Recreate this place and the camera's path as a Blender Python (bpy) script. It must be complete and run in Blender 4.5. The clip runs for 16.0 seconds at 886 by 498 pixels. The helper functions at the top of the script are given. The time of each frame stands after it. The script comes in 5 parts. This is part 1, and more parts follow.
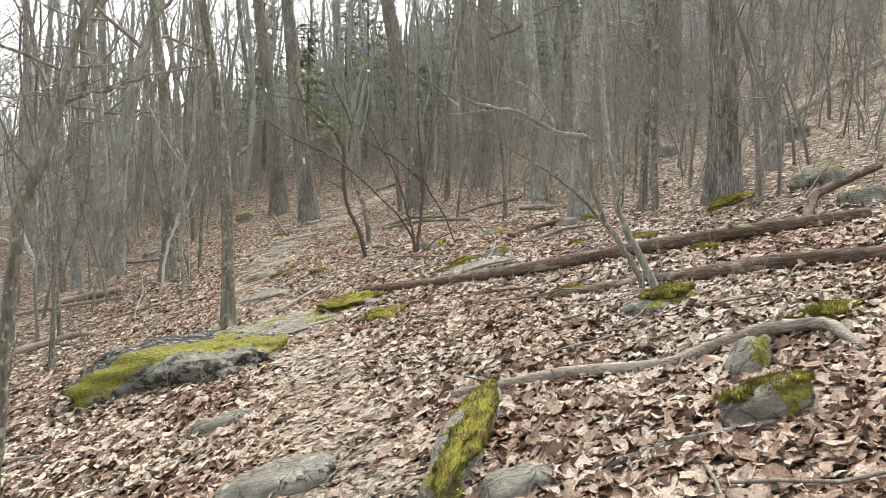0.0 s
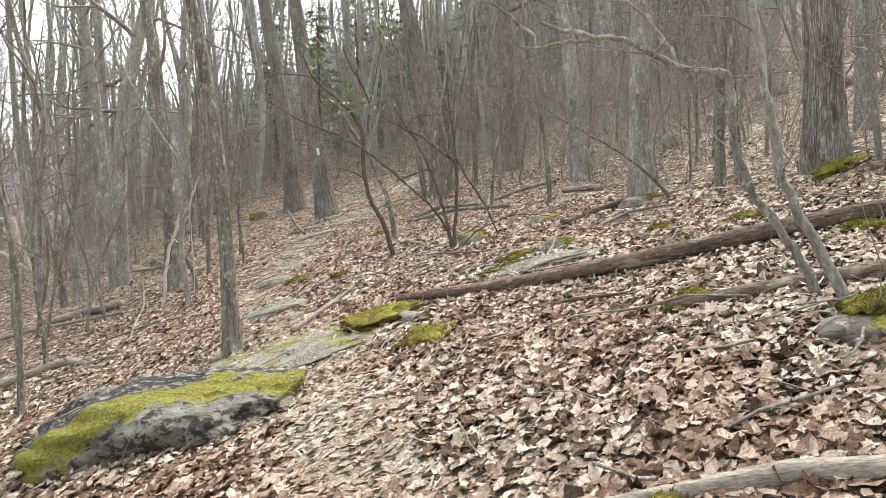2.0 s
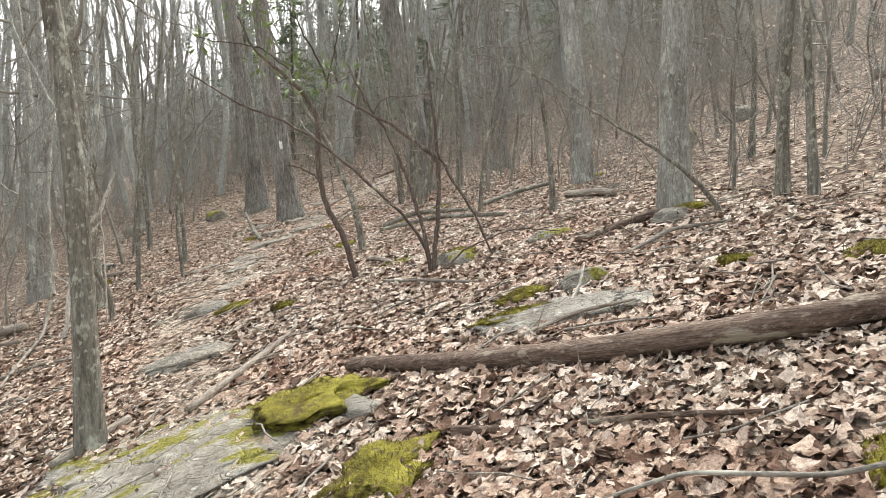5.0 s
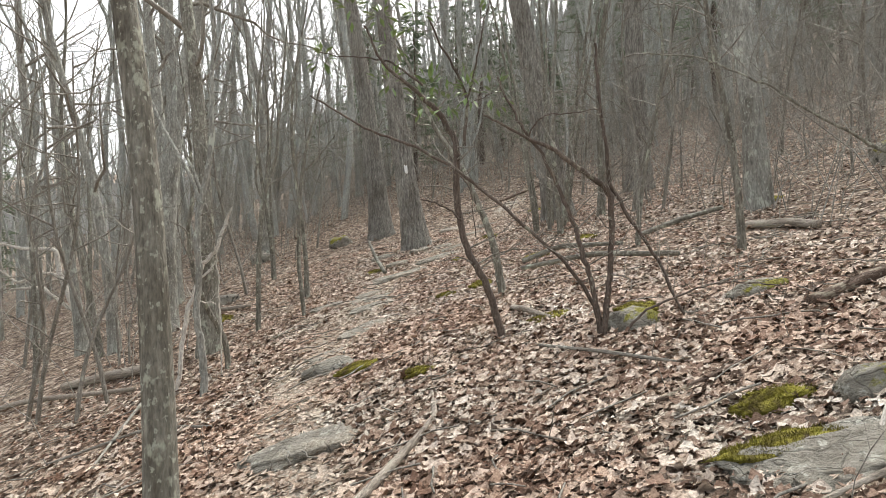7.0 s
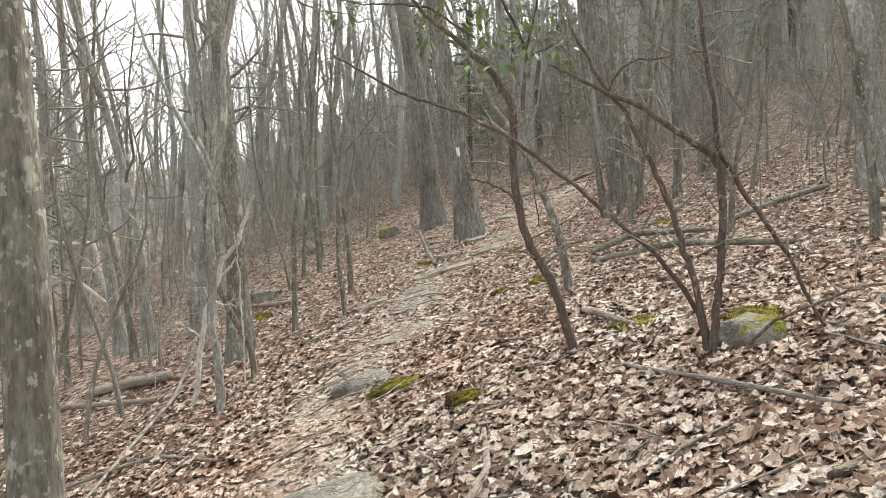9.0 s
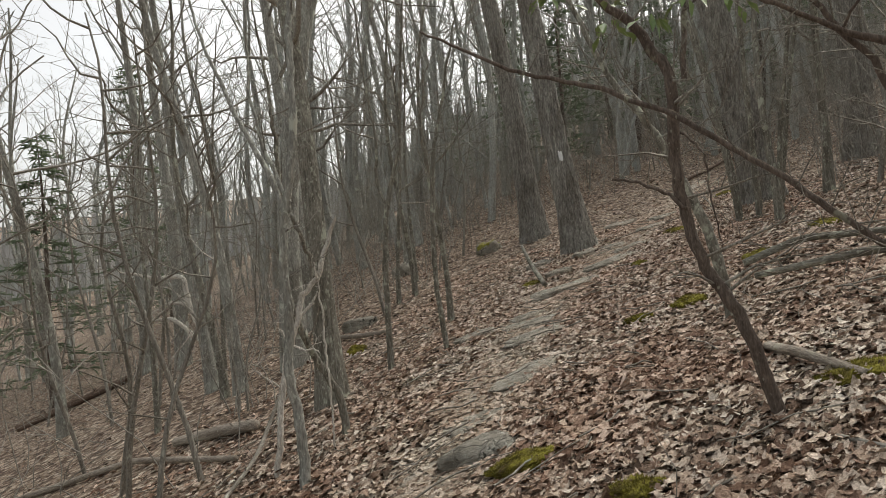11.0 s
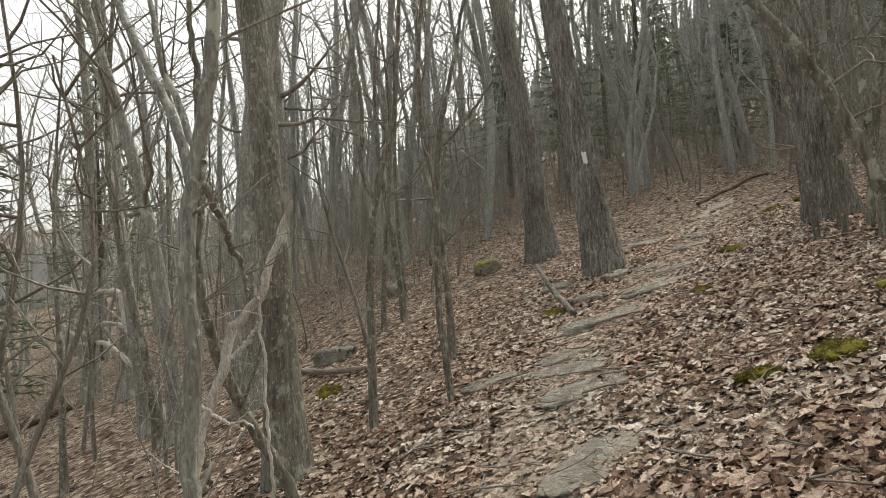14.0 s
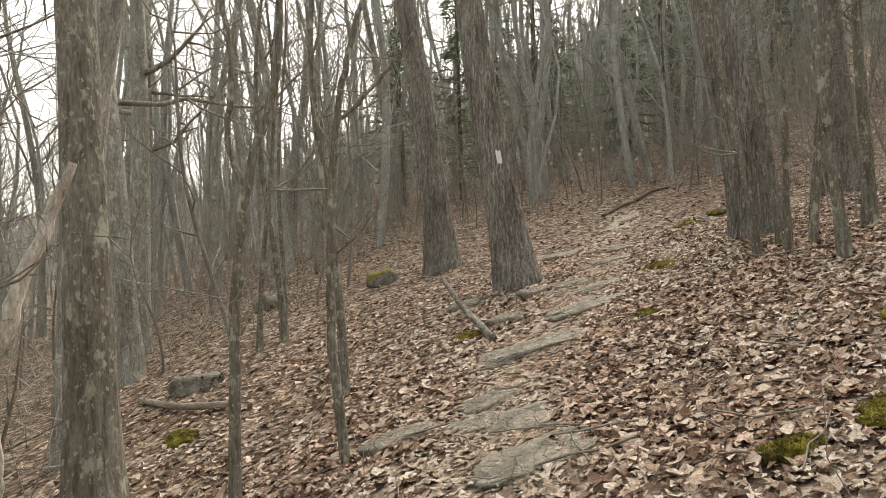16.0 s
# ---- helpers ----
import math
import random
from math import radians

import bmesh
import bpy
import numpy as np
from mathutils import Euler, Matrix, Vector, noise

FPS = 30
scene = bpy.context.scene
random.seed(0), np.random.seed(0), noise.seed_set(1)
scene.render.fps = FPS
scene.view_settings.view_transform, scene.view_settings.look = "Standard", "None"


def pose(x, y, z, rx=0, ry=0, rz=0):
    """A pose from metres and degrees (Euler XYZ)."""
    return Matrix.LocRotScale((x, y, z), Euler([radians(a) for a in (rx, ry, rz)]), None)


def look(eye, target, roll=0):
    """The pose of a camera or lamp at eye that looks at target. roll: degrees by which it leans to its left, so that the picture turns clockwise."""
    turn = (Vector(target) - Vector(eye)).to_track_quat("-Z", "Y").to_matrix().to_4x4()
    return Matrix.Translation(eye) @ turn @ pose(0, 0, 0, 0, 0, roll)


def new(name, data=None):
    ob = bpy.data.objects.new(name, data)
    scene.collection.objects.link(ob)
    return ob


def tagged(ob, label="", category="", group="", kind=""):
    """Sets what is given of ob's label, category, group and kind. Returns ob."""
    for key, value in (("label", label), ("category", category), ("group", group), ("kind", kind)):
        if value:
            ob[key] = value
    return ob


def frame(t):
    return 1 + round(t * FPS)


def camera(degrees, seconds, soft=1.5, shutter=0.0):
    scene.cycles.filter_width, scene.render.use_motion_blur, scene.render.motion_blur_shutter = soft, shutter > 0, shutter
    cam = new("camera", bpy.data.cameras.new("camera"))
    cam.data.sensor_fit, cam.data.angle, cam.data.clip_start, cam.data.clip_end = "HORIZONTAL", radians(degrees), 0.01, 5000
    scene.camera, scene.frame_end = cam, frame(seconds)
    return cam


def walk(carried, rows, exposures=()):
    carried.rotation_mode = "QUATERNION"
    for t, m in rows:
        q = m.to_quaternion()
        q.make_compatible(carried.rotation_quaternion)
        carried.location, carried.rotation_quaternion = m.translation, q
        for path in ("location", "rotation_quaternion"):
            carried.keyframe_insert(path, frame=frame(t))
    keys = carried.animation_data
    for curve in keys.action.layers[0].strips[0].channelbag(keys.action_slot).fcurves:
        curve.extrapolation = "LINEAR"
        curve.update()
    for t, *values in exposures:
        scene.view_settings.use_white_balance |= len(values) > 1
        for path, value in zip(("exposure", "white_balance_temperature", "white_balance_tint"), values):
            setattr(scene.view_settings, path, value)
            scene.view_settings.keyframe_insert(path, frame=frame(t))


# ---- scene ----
cam = camera(65.4, 16.0, soft=0.75)
PATH = [
    (0, (0.000, 0.000, 1.318), (0.502, 3.968, 1.312), 0.85),
    (0.5, (-0.010, 0.454, 1.282), (0.224, 4.445, 1.166), -0.72),
    (1, (-0.111, 0.844, 1.316), (0.278, 4.824, 1.211), -0.03),
    (1.5, (-0.027, 1.309, 1.338), (0.230, 5.297, 1.160), -1.45),
    (2, (-0.098, 1.791, 1.384), (0.292, 5.772, 1.318), -1.89),
    (2.5, (-0.190, 2.112, 1.400), (0.224, 6.091, 1.442), -1.13),
    (3, (-0.149, 2.586, 1.416), (0.243, 6.567, 1.356), -2.66),
    (3.2, (-0.162, 2.761, 1.437), (0.308, 6.733, 1.405), -2.66),
    (5.3, (0.212, 4.488, 1.680), (0.693, 8.457, 1.582), -1.01),
    (5.5, (0.180, 4.705, 1.708), (0.396, 8.698, 1.607), -1.41),
    (6, (0.214, 5.110, 1.781), (-0.098, 9.096, 1.676), -2.78),
    (6.5, (0.066, 5.467, 1.808), (-0.349, 9.445, 1.718), -3.37),
    (7, (-0.087, 5.758, 1.962), (-0.261, 9.754, 1.992), -1.24),
    (7.5, (-0.052, 6.113, 1.922), (-0.295, 10.104, 1.827), -1.82),
    (8, (-0.125, 6.456, 1.996), (-0.300, 10.453, 1.981), -1.22),
    (8.5, (-0.075, 6.830, 1.988), (-0.395, 10.818, 1.966), -1.26),
    (9, (-0.120, 7.126, 2.003), (-0.628, 11.093, 1.972), -1.96),
    (9.5, (-0.285, 7.525, 2.062), (-0.694, 11.502, 2.186), -0.57),
    (10, (-0.331, 7.922, 2.102), (-1.113, 11.844, 2.117), -3.50),
    (10.2, (-0.344, 8.001, 2.120), (-1.240, 11.899, 2.110), -4.77),
    (12.3, (-1.040, 9.684, 2.091), (-2.207, 13.503, 2.328), -3.39),
    (12.5, (-1.093, 9.846, 2.090), (-2.272, 13.662, 2.310), -3.50),
    (13, (-1.221, 10.181, 2.084), (-2.097, 14.073, 2.376), -2.49),
    (13.5, (-1.237, 10.604, 2.048), (-2.182, 14.488, 2.209), -3.53),
    (14, (-1.434, 10.891, 2.100), (-2.360, 14.778, 2.294), -3.24),
    (14.5, (-1.598, 11.330, 2.144), (-2.623, 15.193, 2.307), -3.66),
    (15, (-1.827, 11.757, 2.169), (-2.487, 15.700, 2.308), -3.40),
    (15.5, (-1.882, 12.101, 2.193), (-2.333, 16.071, 2.387), -2.85),
    (16, (-1.899, 12.511, 2.196), (-2.172, 16.496, 2.406), -2.22),
]
EXPOSURES = [(0, 1.53, 6580, 8), (3.2, 1.72, 6600, 9), (5.5, 1.7, 6560, 9), (7, 1.42, 6550, 9), (9, 1.62, 6620, 9), (10, 1.12, 6700, 9), (12.4, 0.36, 6900, 7), (13.5, 0.66, 6880, 7), (14, 0.86, 6930, 7), (14.5, 0.48, 6980, 7), (15.5, 1.2, 7000, 8), (16, 1.2, 7320, 10)]
walk(cam, [(t, look(eye, target, roll)) for t, eye, target, roll in PATH], EXPOSURES)

# ---- light ----
world = bpy.data.worlds.new("overcast_sky")
scene.world = world
world.use_nodes = True
wn, wl = world.node_tree.nodes, world.node_tree.links
sky = wn.new("ShaderNodeTexSky")
sky.sky_type, sky.sun_disc = "NISHITA", False
sky.sun_elevation, sky.sun_rotation = radians(50), radians(25)
sky.dust_density, sky.air_density, sky.ozone_density = 4.0, 1.0, 1.0
grey = wn.new("ShaderNodeHueSaturation")
grey.inputs["Saturation"].default_value = 0.22
wl.new(sky.outputs[0], grey.inputs["Color"])
wl.new(grey.outputs[0], wn["Background"].inputs["Color"])
wn["Background"].inputs["Strength"].default_value = 0.15
sun = new("sun", bpy.data.lights.new("sun", "SUN"))
sun.data.energy, sun.data.angle, sun.data.color = 1.0, radians(30), (1.0, 0.95, 0.88)
sun.matrix_world = look((0, 0, 30), (-math.sin(radians(25)) * 30, -math.cos(radians(25)) * 30, 30 - 36))

# ---- materials ----
def node_material(name, rough=0.9):
    m = bpy.data.materials.new(name)
    m.use_nodes = True
    b = m.node_tree.nodes["Principled BSDF"]
    b.inputs["Roughness"].default_value = rough
    b.inputs["Specular IOR Level"].default_value = 0.25
    return m, m.node_tree.nodes, m.node_tree.links, b


def ramp_of(nodes, links, source, stops):
    r = nodes.new("ShaderNodeValToRGB")
    while len(r.color_ramp.elements) < len(stops):
        r.color_ramp.elements.new(0.5)
    for e, (at, col) in zip(r.color_ramp.elements, stops):
        e.position, e.color = at, (*col, 1)
    links.new(source, r.inputs[0])
    return r.outputs[0]


def noise_of(nodes, links, scale, stretch=(1, 1, 1), detail=6, rough=0.6, coord="Object"):
    tc, mp, n = nodes.new("ShaderNodeTexCoord"), nodes.new("ShaderNodeMapping"), nodes.new("ShaderNodeTexNoise")
    mp.inputs["Scale"].default_value = stretch
    n.inputs["Scale"].default_value, n.inputs["Detail"].default_value, n.inputs["Roughness"].default_value = scale, detail, rough
    links.new(tc.outputs[coord], mp.inputs[0])
    links.new(mp.outputs[0], n.inputs["Vector"])
    return n.outputs["Fac"]


def mixed(nodes, links, fac, a, b, mode="MIX"):
    m = nodes.new("ShaderNodeMix")
    m.data_type, m.blend_type = "RGBA", mode
    for value, k in ((fac, 0), (a, 6), (b, 7)):
        if hasattr(value, "links"):
            links.new(value, m.inputs[k])
        else:
            m.inputs[k].default_value = value if k == 0 else (*value, 1)
    return m.outputs[2]


def bumped(nodes, links, b, height, strength, distance):
    n = nodes.new("ShaderNodeBump")
    n.inputs["Strength"].default_value, n.inputs["Distance"].default_value = strength, distance
    links.new(height, n.inputs["Height"])
    links.new(n.outputs[0], b.inputs["Normal"])


def bark_material(name, dark, light, lichen, amount, scale=1.0, ridge=0.02, plates=0.0):
    m, n, l, b = node_material(name, 0.92)
    grain = noise_of(n, l, 9 * scale, (3, 3, 0.45))
    fine = noise_of(n, l, 60 * scale, (1, 1, 0.3))
    col = ramp_of(n, l, grain, [(0.3, dark), (0.68, light)])
    col = mixed(n, l, 0.55, col, ramp_of(n, l, fine, [(0.32, (0.2, 0.2, 0.2)), (0.62, (1.15, 1.15, 1.15))]), "MULTIPLY")
    spots = ramp_of(n, l, noise_of(n, l, 7, (1, 1, 0.6), 4, 0.65), [(0.62 - amount, (0, 0, 0)), (0.68 - amount, (1, 1, 1))])
    col = mixed(n, l, spots, col, lichen)
    worn = noise_of(n, l, 2.2, (1, 1, 0.45), 5, 0.6)
    col = mixed(n, l, 0.8, col, ramp_of(n, l, worn, [(0.35, (0.58, 0.55, 0.50)), (0.5, (0.95, 0.95, 0.93)), (0.65, (1.12, 1.14, 1.1))]), "MULTIPLY")
    flecks = ramp_of(n, l, noise_of(n, l, 30, (1, 1, 0.7), 4, 0.6), [(0.64 - amount, (0, 0, 0)), (0.68 - amount, (0.75, 0.75, 0.75))])
    col = mixed(n, l, flecks, col, lichen)
    both = mixed(n, l, 0.4, grain, fine)
    if plates:
        vor, mp, tc, wob = (n.new("ShaderNode" + k) for k in ("TexVoronoi", "Mapping", "TexCoord", "VectorMath"))
        vor.feature = "DISTANCE_TO_EDGE"
        vor.inputs["Scale"].default_value = 9.0
        mp.inputs["Scale"].default_value = (3.8, 3.8, 0.42)
        wob.operation = "MULTIPLY_ADD"
        wob.inputs[1].default_value = (0.05, 0.05, 0.05)
        l.new(grain, wob.inputs[0])
        l.new(tc.outputs["Object"], wob.inputs[2])
        l.new(wob.outputs[0], mp.inputs[0])
        l.new(mp.outputs[0], vor.inputs["Vector"])
        furrow = ramp_of(n, l, vor.outputs["Distance"], [(0.0, (0.2, 0.19, 0.18)), (0.16, (1, 1, 1))])
        col = mixed(n, l, plates, col, furrow, "MULTIPLY")
        both = mixed(n, l, 0.5, both, furrow)
    l.new(col, b.inputs["Base Color"])
    bumped(n, l, b, both, 1.0, ridge * 1.5)
    return m


BARK_GREY = bark_material("grey_bark", (0.13, 0.118, 0.095), (0.31, 0.295, 0.25), (0.40, 0.41, 0.335), 0.05)
BARK_ROUGH = bark_material("furrowed_bark", (0.20, 0.187, 0.163), (0.49, 0.465, 0.42), (0.42, 0.42, 0.36), 0.0, 0.9, 0.022, 0.4)
BARK_BROWN = bark_material("brown_bark", (0.085, 0.065, 0.053), (0.205, 0.165, 0.138), (0.30, 0.29, 0.23), 0.0, 2.0, 0.01)
BARK_TWIG = bark_material("twig_bark", (0.175, 0.16, 0.135), (0.37, 0.345, 0.30), (0.43, 0.42, 0.36), 0.02, 2.0, 0.005)
# Naturally pale trunks; on forest trees its lightness also stands in for veiling haze.
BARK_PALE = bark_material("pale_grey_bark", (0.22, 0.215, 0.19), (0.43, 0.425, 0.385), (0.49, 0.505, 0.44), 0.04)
# Bark of the far woods, lightened: air haze is put into its colour.
BARK_FAR = bark_material("haze_paled_bark", (0.31, 0.315, 0.292), (0.51, 0.518, 0.485), (0.52, 0.54, 0.48), 0.03)
# Brush bark moved towards the far bark, with part of its haze painted in.
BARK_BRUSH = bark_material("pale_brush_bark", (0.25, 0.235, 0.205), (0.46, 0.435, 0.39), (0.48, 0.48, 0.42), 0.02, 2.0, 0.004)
WOOD_DEAD = bark_material("bleached_dead_wood", (0.48, 0.445, 0.39), (0.80, 0.76, 0.69), (0.38, 0.35, 0.29), 0.0, 2.5, 0.008)
WOOD_GREY = bark_material("weathered_grey_wood", (0.22, 0.185, 0.15), (0.48, 0.425, 0.36), (0.36, 0.33, 0.27), 0.0, 2.0, 0.012)
LOG_BARK = bark_material("rotting_log_bark", (0.075, 0.05, 0.037), (0.25, 0.18, 0.14), (0.30, 0.26, 0.20), 0.03, 2.0, 0.02)


def rock_material(name, moss, dust=0.0, black=0.0):
    m, n, l, b = node_material(name, 0.88)
    big = noise_of(n, l, 3.0, (1, 1, 1), 8, 0.65)
    fine = noise_of(n, l, 26.0, (1, 1, 3.0), 8, 0.7)
    col = ramp_of(n, l, big, [(0.3, (0.21, 0.19, 0.15)), (0.5, (0.37, 0.345, 0.285)), (0.7, (0.52, 0.495, 0.425))])
    col = mixed(n, l, 0.55, col, ramp_of(n, l, fine, [(0.3, (0.3, 0.3, 0.3)), (0.62, (1.1, 1.1, 1.1))]), "MULTIPLY")
    dark = ramp_of(n, l, noise_of(n, l, 4.5, (1, 1, 1), 9, 0.75), [(0.58 - black, (0, 0, 0)), (0.62 - black, (1, 1, 1))])
    col = mixed(n, l, dark, col, (0.06, 0.06, 0.05))
    pale = ramp_of(n, l, noise_of(n, l, 9.0, (1.3, 1, 1), 7, 0.7), [(0.58, (0, 0, 0)), (0.64, (1, 1, 1))])
    col = mixed(n, l, pale, col, (0.54, 0.53, 0.46))
    vor = n.new("ShaderNodeTexVoronoi")
    vor.feature = "DISTANCE_TO_EDGE"
    vor.inputs["Scale"].default_value = 4.5
    wob = n.new("ShaderNodeTexNoise")
    wob.inputs["Scale"].default_value = 5.0
    tc, add = n.new("ShaderNodeTexCoord"), n.new("ShaderNodeVectorMath")
    add.operation = "MULTIPLY_ADD"
    add.inputs[1].default_value = (0.35, 0.35, 0.2)
    l.new(tc.outputs["Object"], wob.inputs["Vector"])
    l.new(wob.outputs["Color"], add.inputs[0])
    l.new(tc.outputs["Object"], add.inputs[2])
    l.new(add.outputs[0], vor.inputs["Vector"])
    crack = ramp_of(n, l, vor.outputs["Distance"], [(0.0, (0.12, 0.11, 0.10)), (0.045, (1, 1, 1))])
    col = mixed(n, l, 0.35, col, crack, "MULTIPLY")
    if dust > 0:
        dirt = ramp_of(n, l, noise_of(n, l, 2.2, (1, 1, 1), 8, 0.7), [(0.62 - dust, (0, 0, 0)), (0.75 - dust, (1, 1, 1))])
        col = mixed(n, l, dirt, col, ramp_of(n, l, fine, [(0.35, (0.19, 0.16, 0.12)), (0.6, (0.50, 0.45, 0.365))]))
    if moss > 0:
        g, sep = n.new("ShaderNodeNewGeometry"), n.new("ShaderNodeSeparateXYZ")
        l.new(g.outputs["Normal"], sep.inputs[0])
        add = n.new("ShaderNodeMath")
        add.operation = "MULTIPLY_ADD"
        add.inputs[1].default_value = 0.16
        l.new(sep.outputs[2], add.inputs[0])
        l.new(noise_of(n, l, 2.2, (1, 1.6, 1), 9, 0.68), add.inputs[2])
        mask = ramp_of(n, l, add.outputs[0], [(0.70 - moss, (0, 0, 0)), (0.75 - moss, (1, 1, 1))])
        green = ramp_of(n, l, noise_of(n, l, 40.0, (1, 1, 1), 8, 0.7), [(0.3, (0.08, 0.075, 0.022)), (0.5, (0.24, 0.225, 0.04)), (0.65, (0.36, 0.34, 0.06))])
        col = mixed(n, l, mask, col, green)
    l.new(col, b.inputs["Base Color"])
    bumped(n, l, b, mixed(n, l, 0.25, fine, crack), 1.0, 0.06)
    return m


def boulder_material():
    """Grey stone with a band of moss along its crest and black flaking lichen behind it."""
    m, n, l, b = node_material("banded_mossy_boulder", 0.9)
    fine = noise_of(n, l, 22.0, (1, 1, 2.5), 8, 0.72)
    col = ramp_of(n, l, noise_of(n, l, 3.5, (1, 1, 1), 8, 0.65), [(0.32, (0.15, 0.15, 0.12)), (0.5, (0.27, 0.265, 0.215)), (0.68, (0.40, 0.39, 0.325))])
    col = mixed(n, l, 0.6, col, ramp_of(n, l, fine, [(0.3, (0.35, 0.35, 0.33)), (0.6, (1, 1, 1))]), "MULTIPLY")
    crust = ramp_of(n, l, noise_of(n, l, 7.0, (1, 1.4, 1), 9, 0.75), [(0.50, (0, 0, 0)), (0.54, (1, 1, 1))])
    col = mixed(n, l, crust, col, (0.055, 0.05, 0.045))
    tc, sep = n.new("ShaderNodeTexCoord"), n.new("ShaderNodeSeparateXYZ")
    l.new(tc.outputs["Object"], sep.inputs[0])

    def sum_of(a, k, c):
        q = n.new("ShaderNodeMath")
        q.operation = "MULTIPLY_ADD"
        q.inputs[1].default_value = k
        l.new(a, q.inputs[0])
        if hasattr(c, "links"):
            l.new(c, q.inputs[2])
        else:
            q.inputs[2].default_value = c
        return q.outputs[0]

    across = sum_of(sep.outputs[0], -0.40, sep.outputs[1])
    across = sum_of(noise_of(n, l, 3.0, (1, 1, 1), 8, 0.7), 0.75, across)
    across = sum_of(across, 0.5, 0.3)
    black = ramp_of(n, l, across, [(0.475, (0, 0, 0)), (0.49, (1, 1, 1))])
    flaky = ramp_of(n, l, noise_of(n, l, 11.0, (1, 2.0, 1), 9, 0.75), [(0.44, (0.04, 0.038, 0.035)), (0.52, (0.09, 0.085, 0.075)), (0.58, (0.40, 0.395, 0.34))])
    col = mixed(n, l, black, col, flaky)
    band = ramp_of(n, l, across, [(0.30, (0, 0, 0)), (0.32, (1, 1, 1)), (0.475, (1, 1, 1)), (0.49, (0, 0, 0))])
    tuft = noise_of(n, l, 45.0, (1, 1, 1), 8, 0.7)
    green = ramp_of(n, l, tuft, [(0.3, (0.09, 0.08, 0.025)), (0.5, (0.25, 0.235, 0.04)), (0.65, (0.40, 0.38, 0.065))])
    thin = ramp_of(n, l, noise_of(n, l, 9.0, (1, 1, 1), 7, 0.7), [(0.36, (0, 0, 0)), (0.42, (1, 1, 1))])
    col = mixed(n, l, mixed(n, l, 1.0, band, thin, "MULTIPLY"), col, green)
    l.new(col, b.inputs["Base Color"])
    bumped(n, l, b, mixed(n, l, 0.4, fine, flaky), 1.0, 0.05)
    return m


ROCK = rock_material("lichened_grey_stone", 0.0)
ROCK_MOSSY = rock_material("mossy_grey_stone", 0.085)
ROCK_BOULDER = boulder_material()
ROCK_DUSTY = rock_material("dusty_bedrock", 0.045, 0.12)
ROCK_STEP = rock_material("dusty_step_stone", 0.0, 0.16)
ROCK_DARK = rock_material("black_flaking_stone", 0.0, 0.0, 0.10)


def moss_material():
    m, n, l, b = node_material("moss", 1.0)
    big = noise_of(n, l, 9.0)
    fine = noise_of(n, l, 120.0)
    col = ramp_of(n, l, big, [(0.32, (0.12, 0.085, 0.04)), (0.44, (0.21, 0.18, 0.035)), (0.55, (0.33, 0.295, 0.045)), (0.68, (0.46, 0.43, 0.08))])
    bare = ramp_of(n, l, noise_of(n, l, 14.0, (1, 1, 1), 5, 0.7), [(0.58, (0, 0, 0)), (0.66, (1, 1, 1))])
    col = mixed(n, l, bare, col, (0.17, 0.125, 0.07))
    col = mixed(n, l, 0.6, col, ramp_of(n, l, fine, [(0.3, (0.3, 0.3, 0.3)), (0.7, (1, 1, 1))]), "MULTIPLY")
    l.new(col, b.inputs["Base Color"])
    bumped(n, l, b, fine, 1.0, 0.02)
    return m


MOSS = moss_material()

LEAF_STOPS = [(0.0, (0.075, 0.052, 0.034)), (0.14, (0.19, 0.12, 0.08)), (0.32, (0.33, 0.235, 0.175)),
              (0.5, (0.50, 0.405, 0.315)), (0.72, (0.70, 0.615, 0.51)), (1.0, (0.86, 0.80, 0.70))]


def leaf_material(name, stops):
    m, n, l, b = node_material(name, 0.7)
    g = n.new("ShaderNodeNewGeometry")
    col = ramp_of(n, l, g.outputs["Random Per Island"], stops)
    fine = noise_of(n, l, 55.0, (1, 1, 1), 8, 0.75)
    col = mixed(n, l, 0.8, col, ramp_of(n, l, fine, [(0.34, (0.22, 0.18, 0.15)), (0.46, (0.75, 0.7, 0.66)), (0.6, (1.12, 1.12, 1.12))]), "MULTIPLY")
    patch = noise_of(n, l, 0.6, (1, 1, 0), 3)
    col = mixed(n, l, 0.5, col, ramp_of(n, l, patch, [(0.38, (0.80, 0.56, 0.46)), (0.62, (1, 1, 1))]), "MULTIPLY")
    l.new(col, b.inputs["Base Color"])
    bumped(n, l, b, fine, 0.9, 0.02)
    return m


LEAF = leaf_material("dry_oak_leaf", LEAF_STOPS)
# Browner leaves of the far slope, darkened further by brush shading in the colour.
LEAF_FAR = leaf_material("shaded_brown_leaf", [(0.0, (0.06, 0.043, 0.03)), (0.25, (0.17, 0.12, 0.085)), (0.55, (0.33, 0.255, 0.19)), (0.85, (0.52, 0.44, 0.345)), (1.0, (0.70, 0.62, 0.51))])
LEAF_PALE = leaf_material("trodden_leaf", [(0.0, (0.24, 0.175, 0.125)), (0.4, (0.50, 0.42, 0.33)), (1.0, (0.78, 0.72, 0.61))])


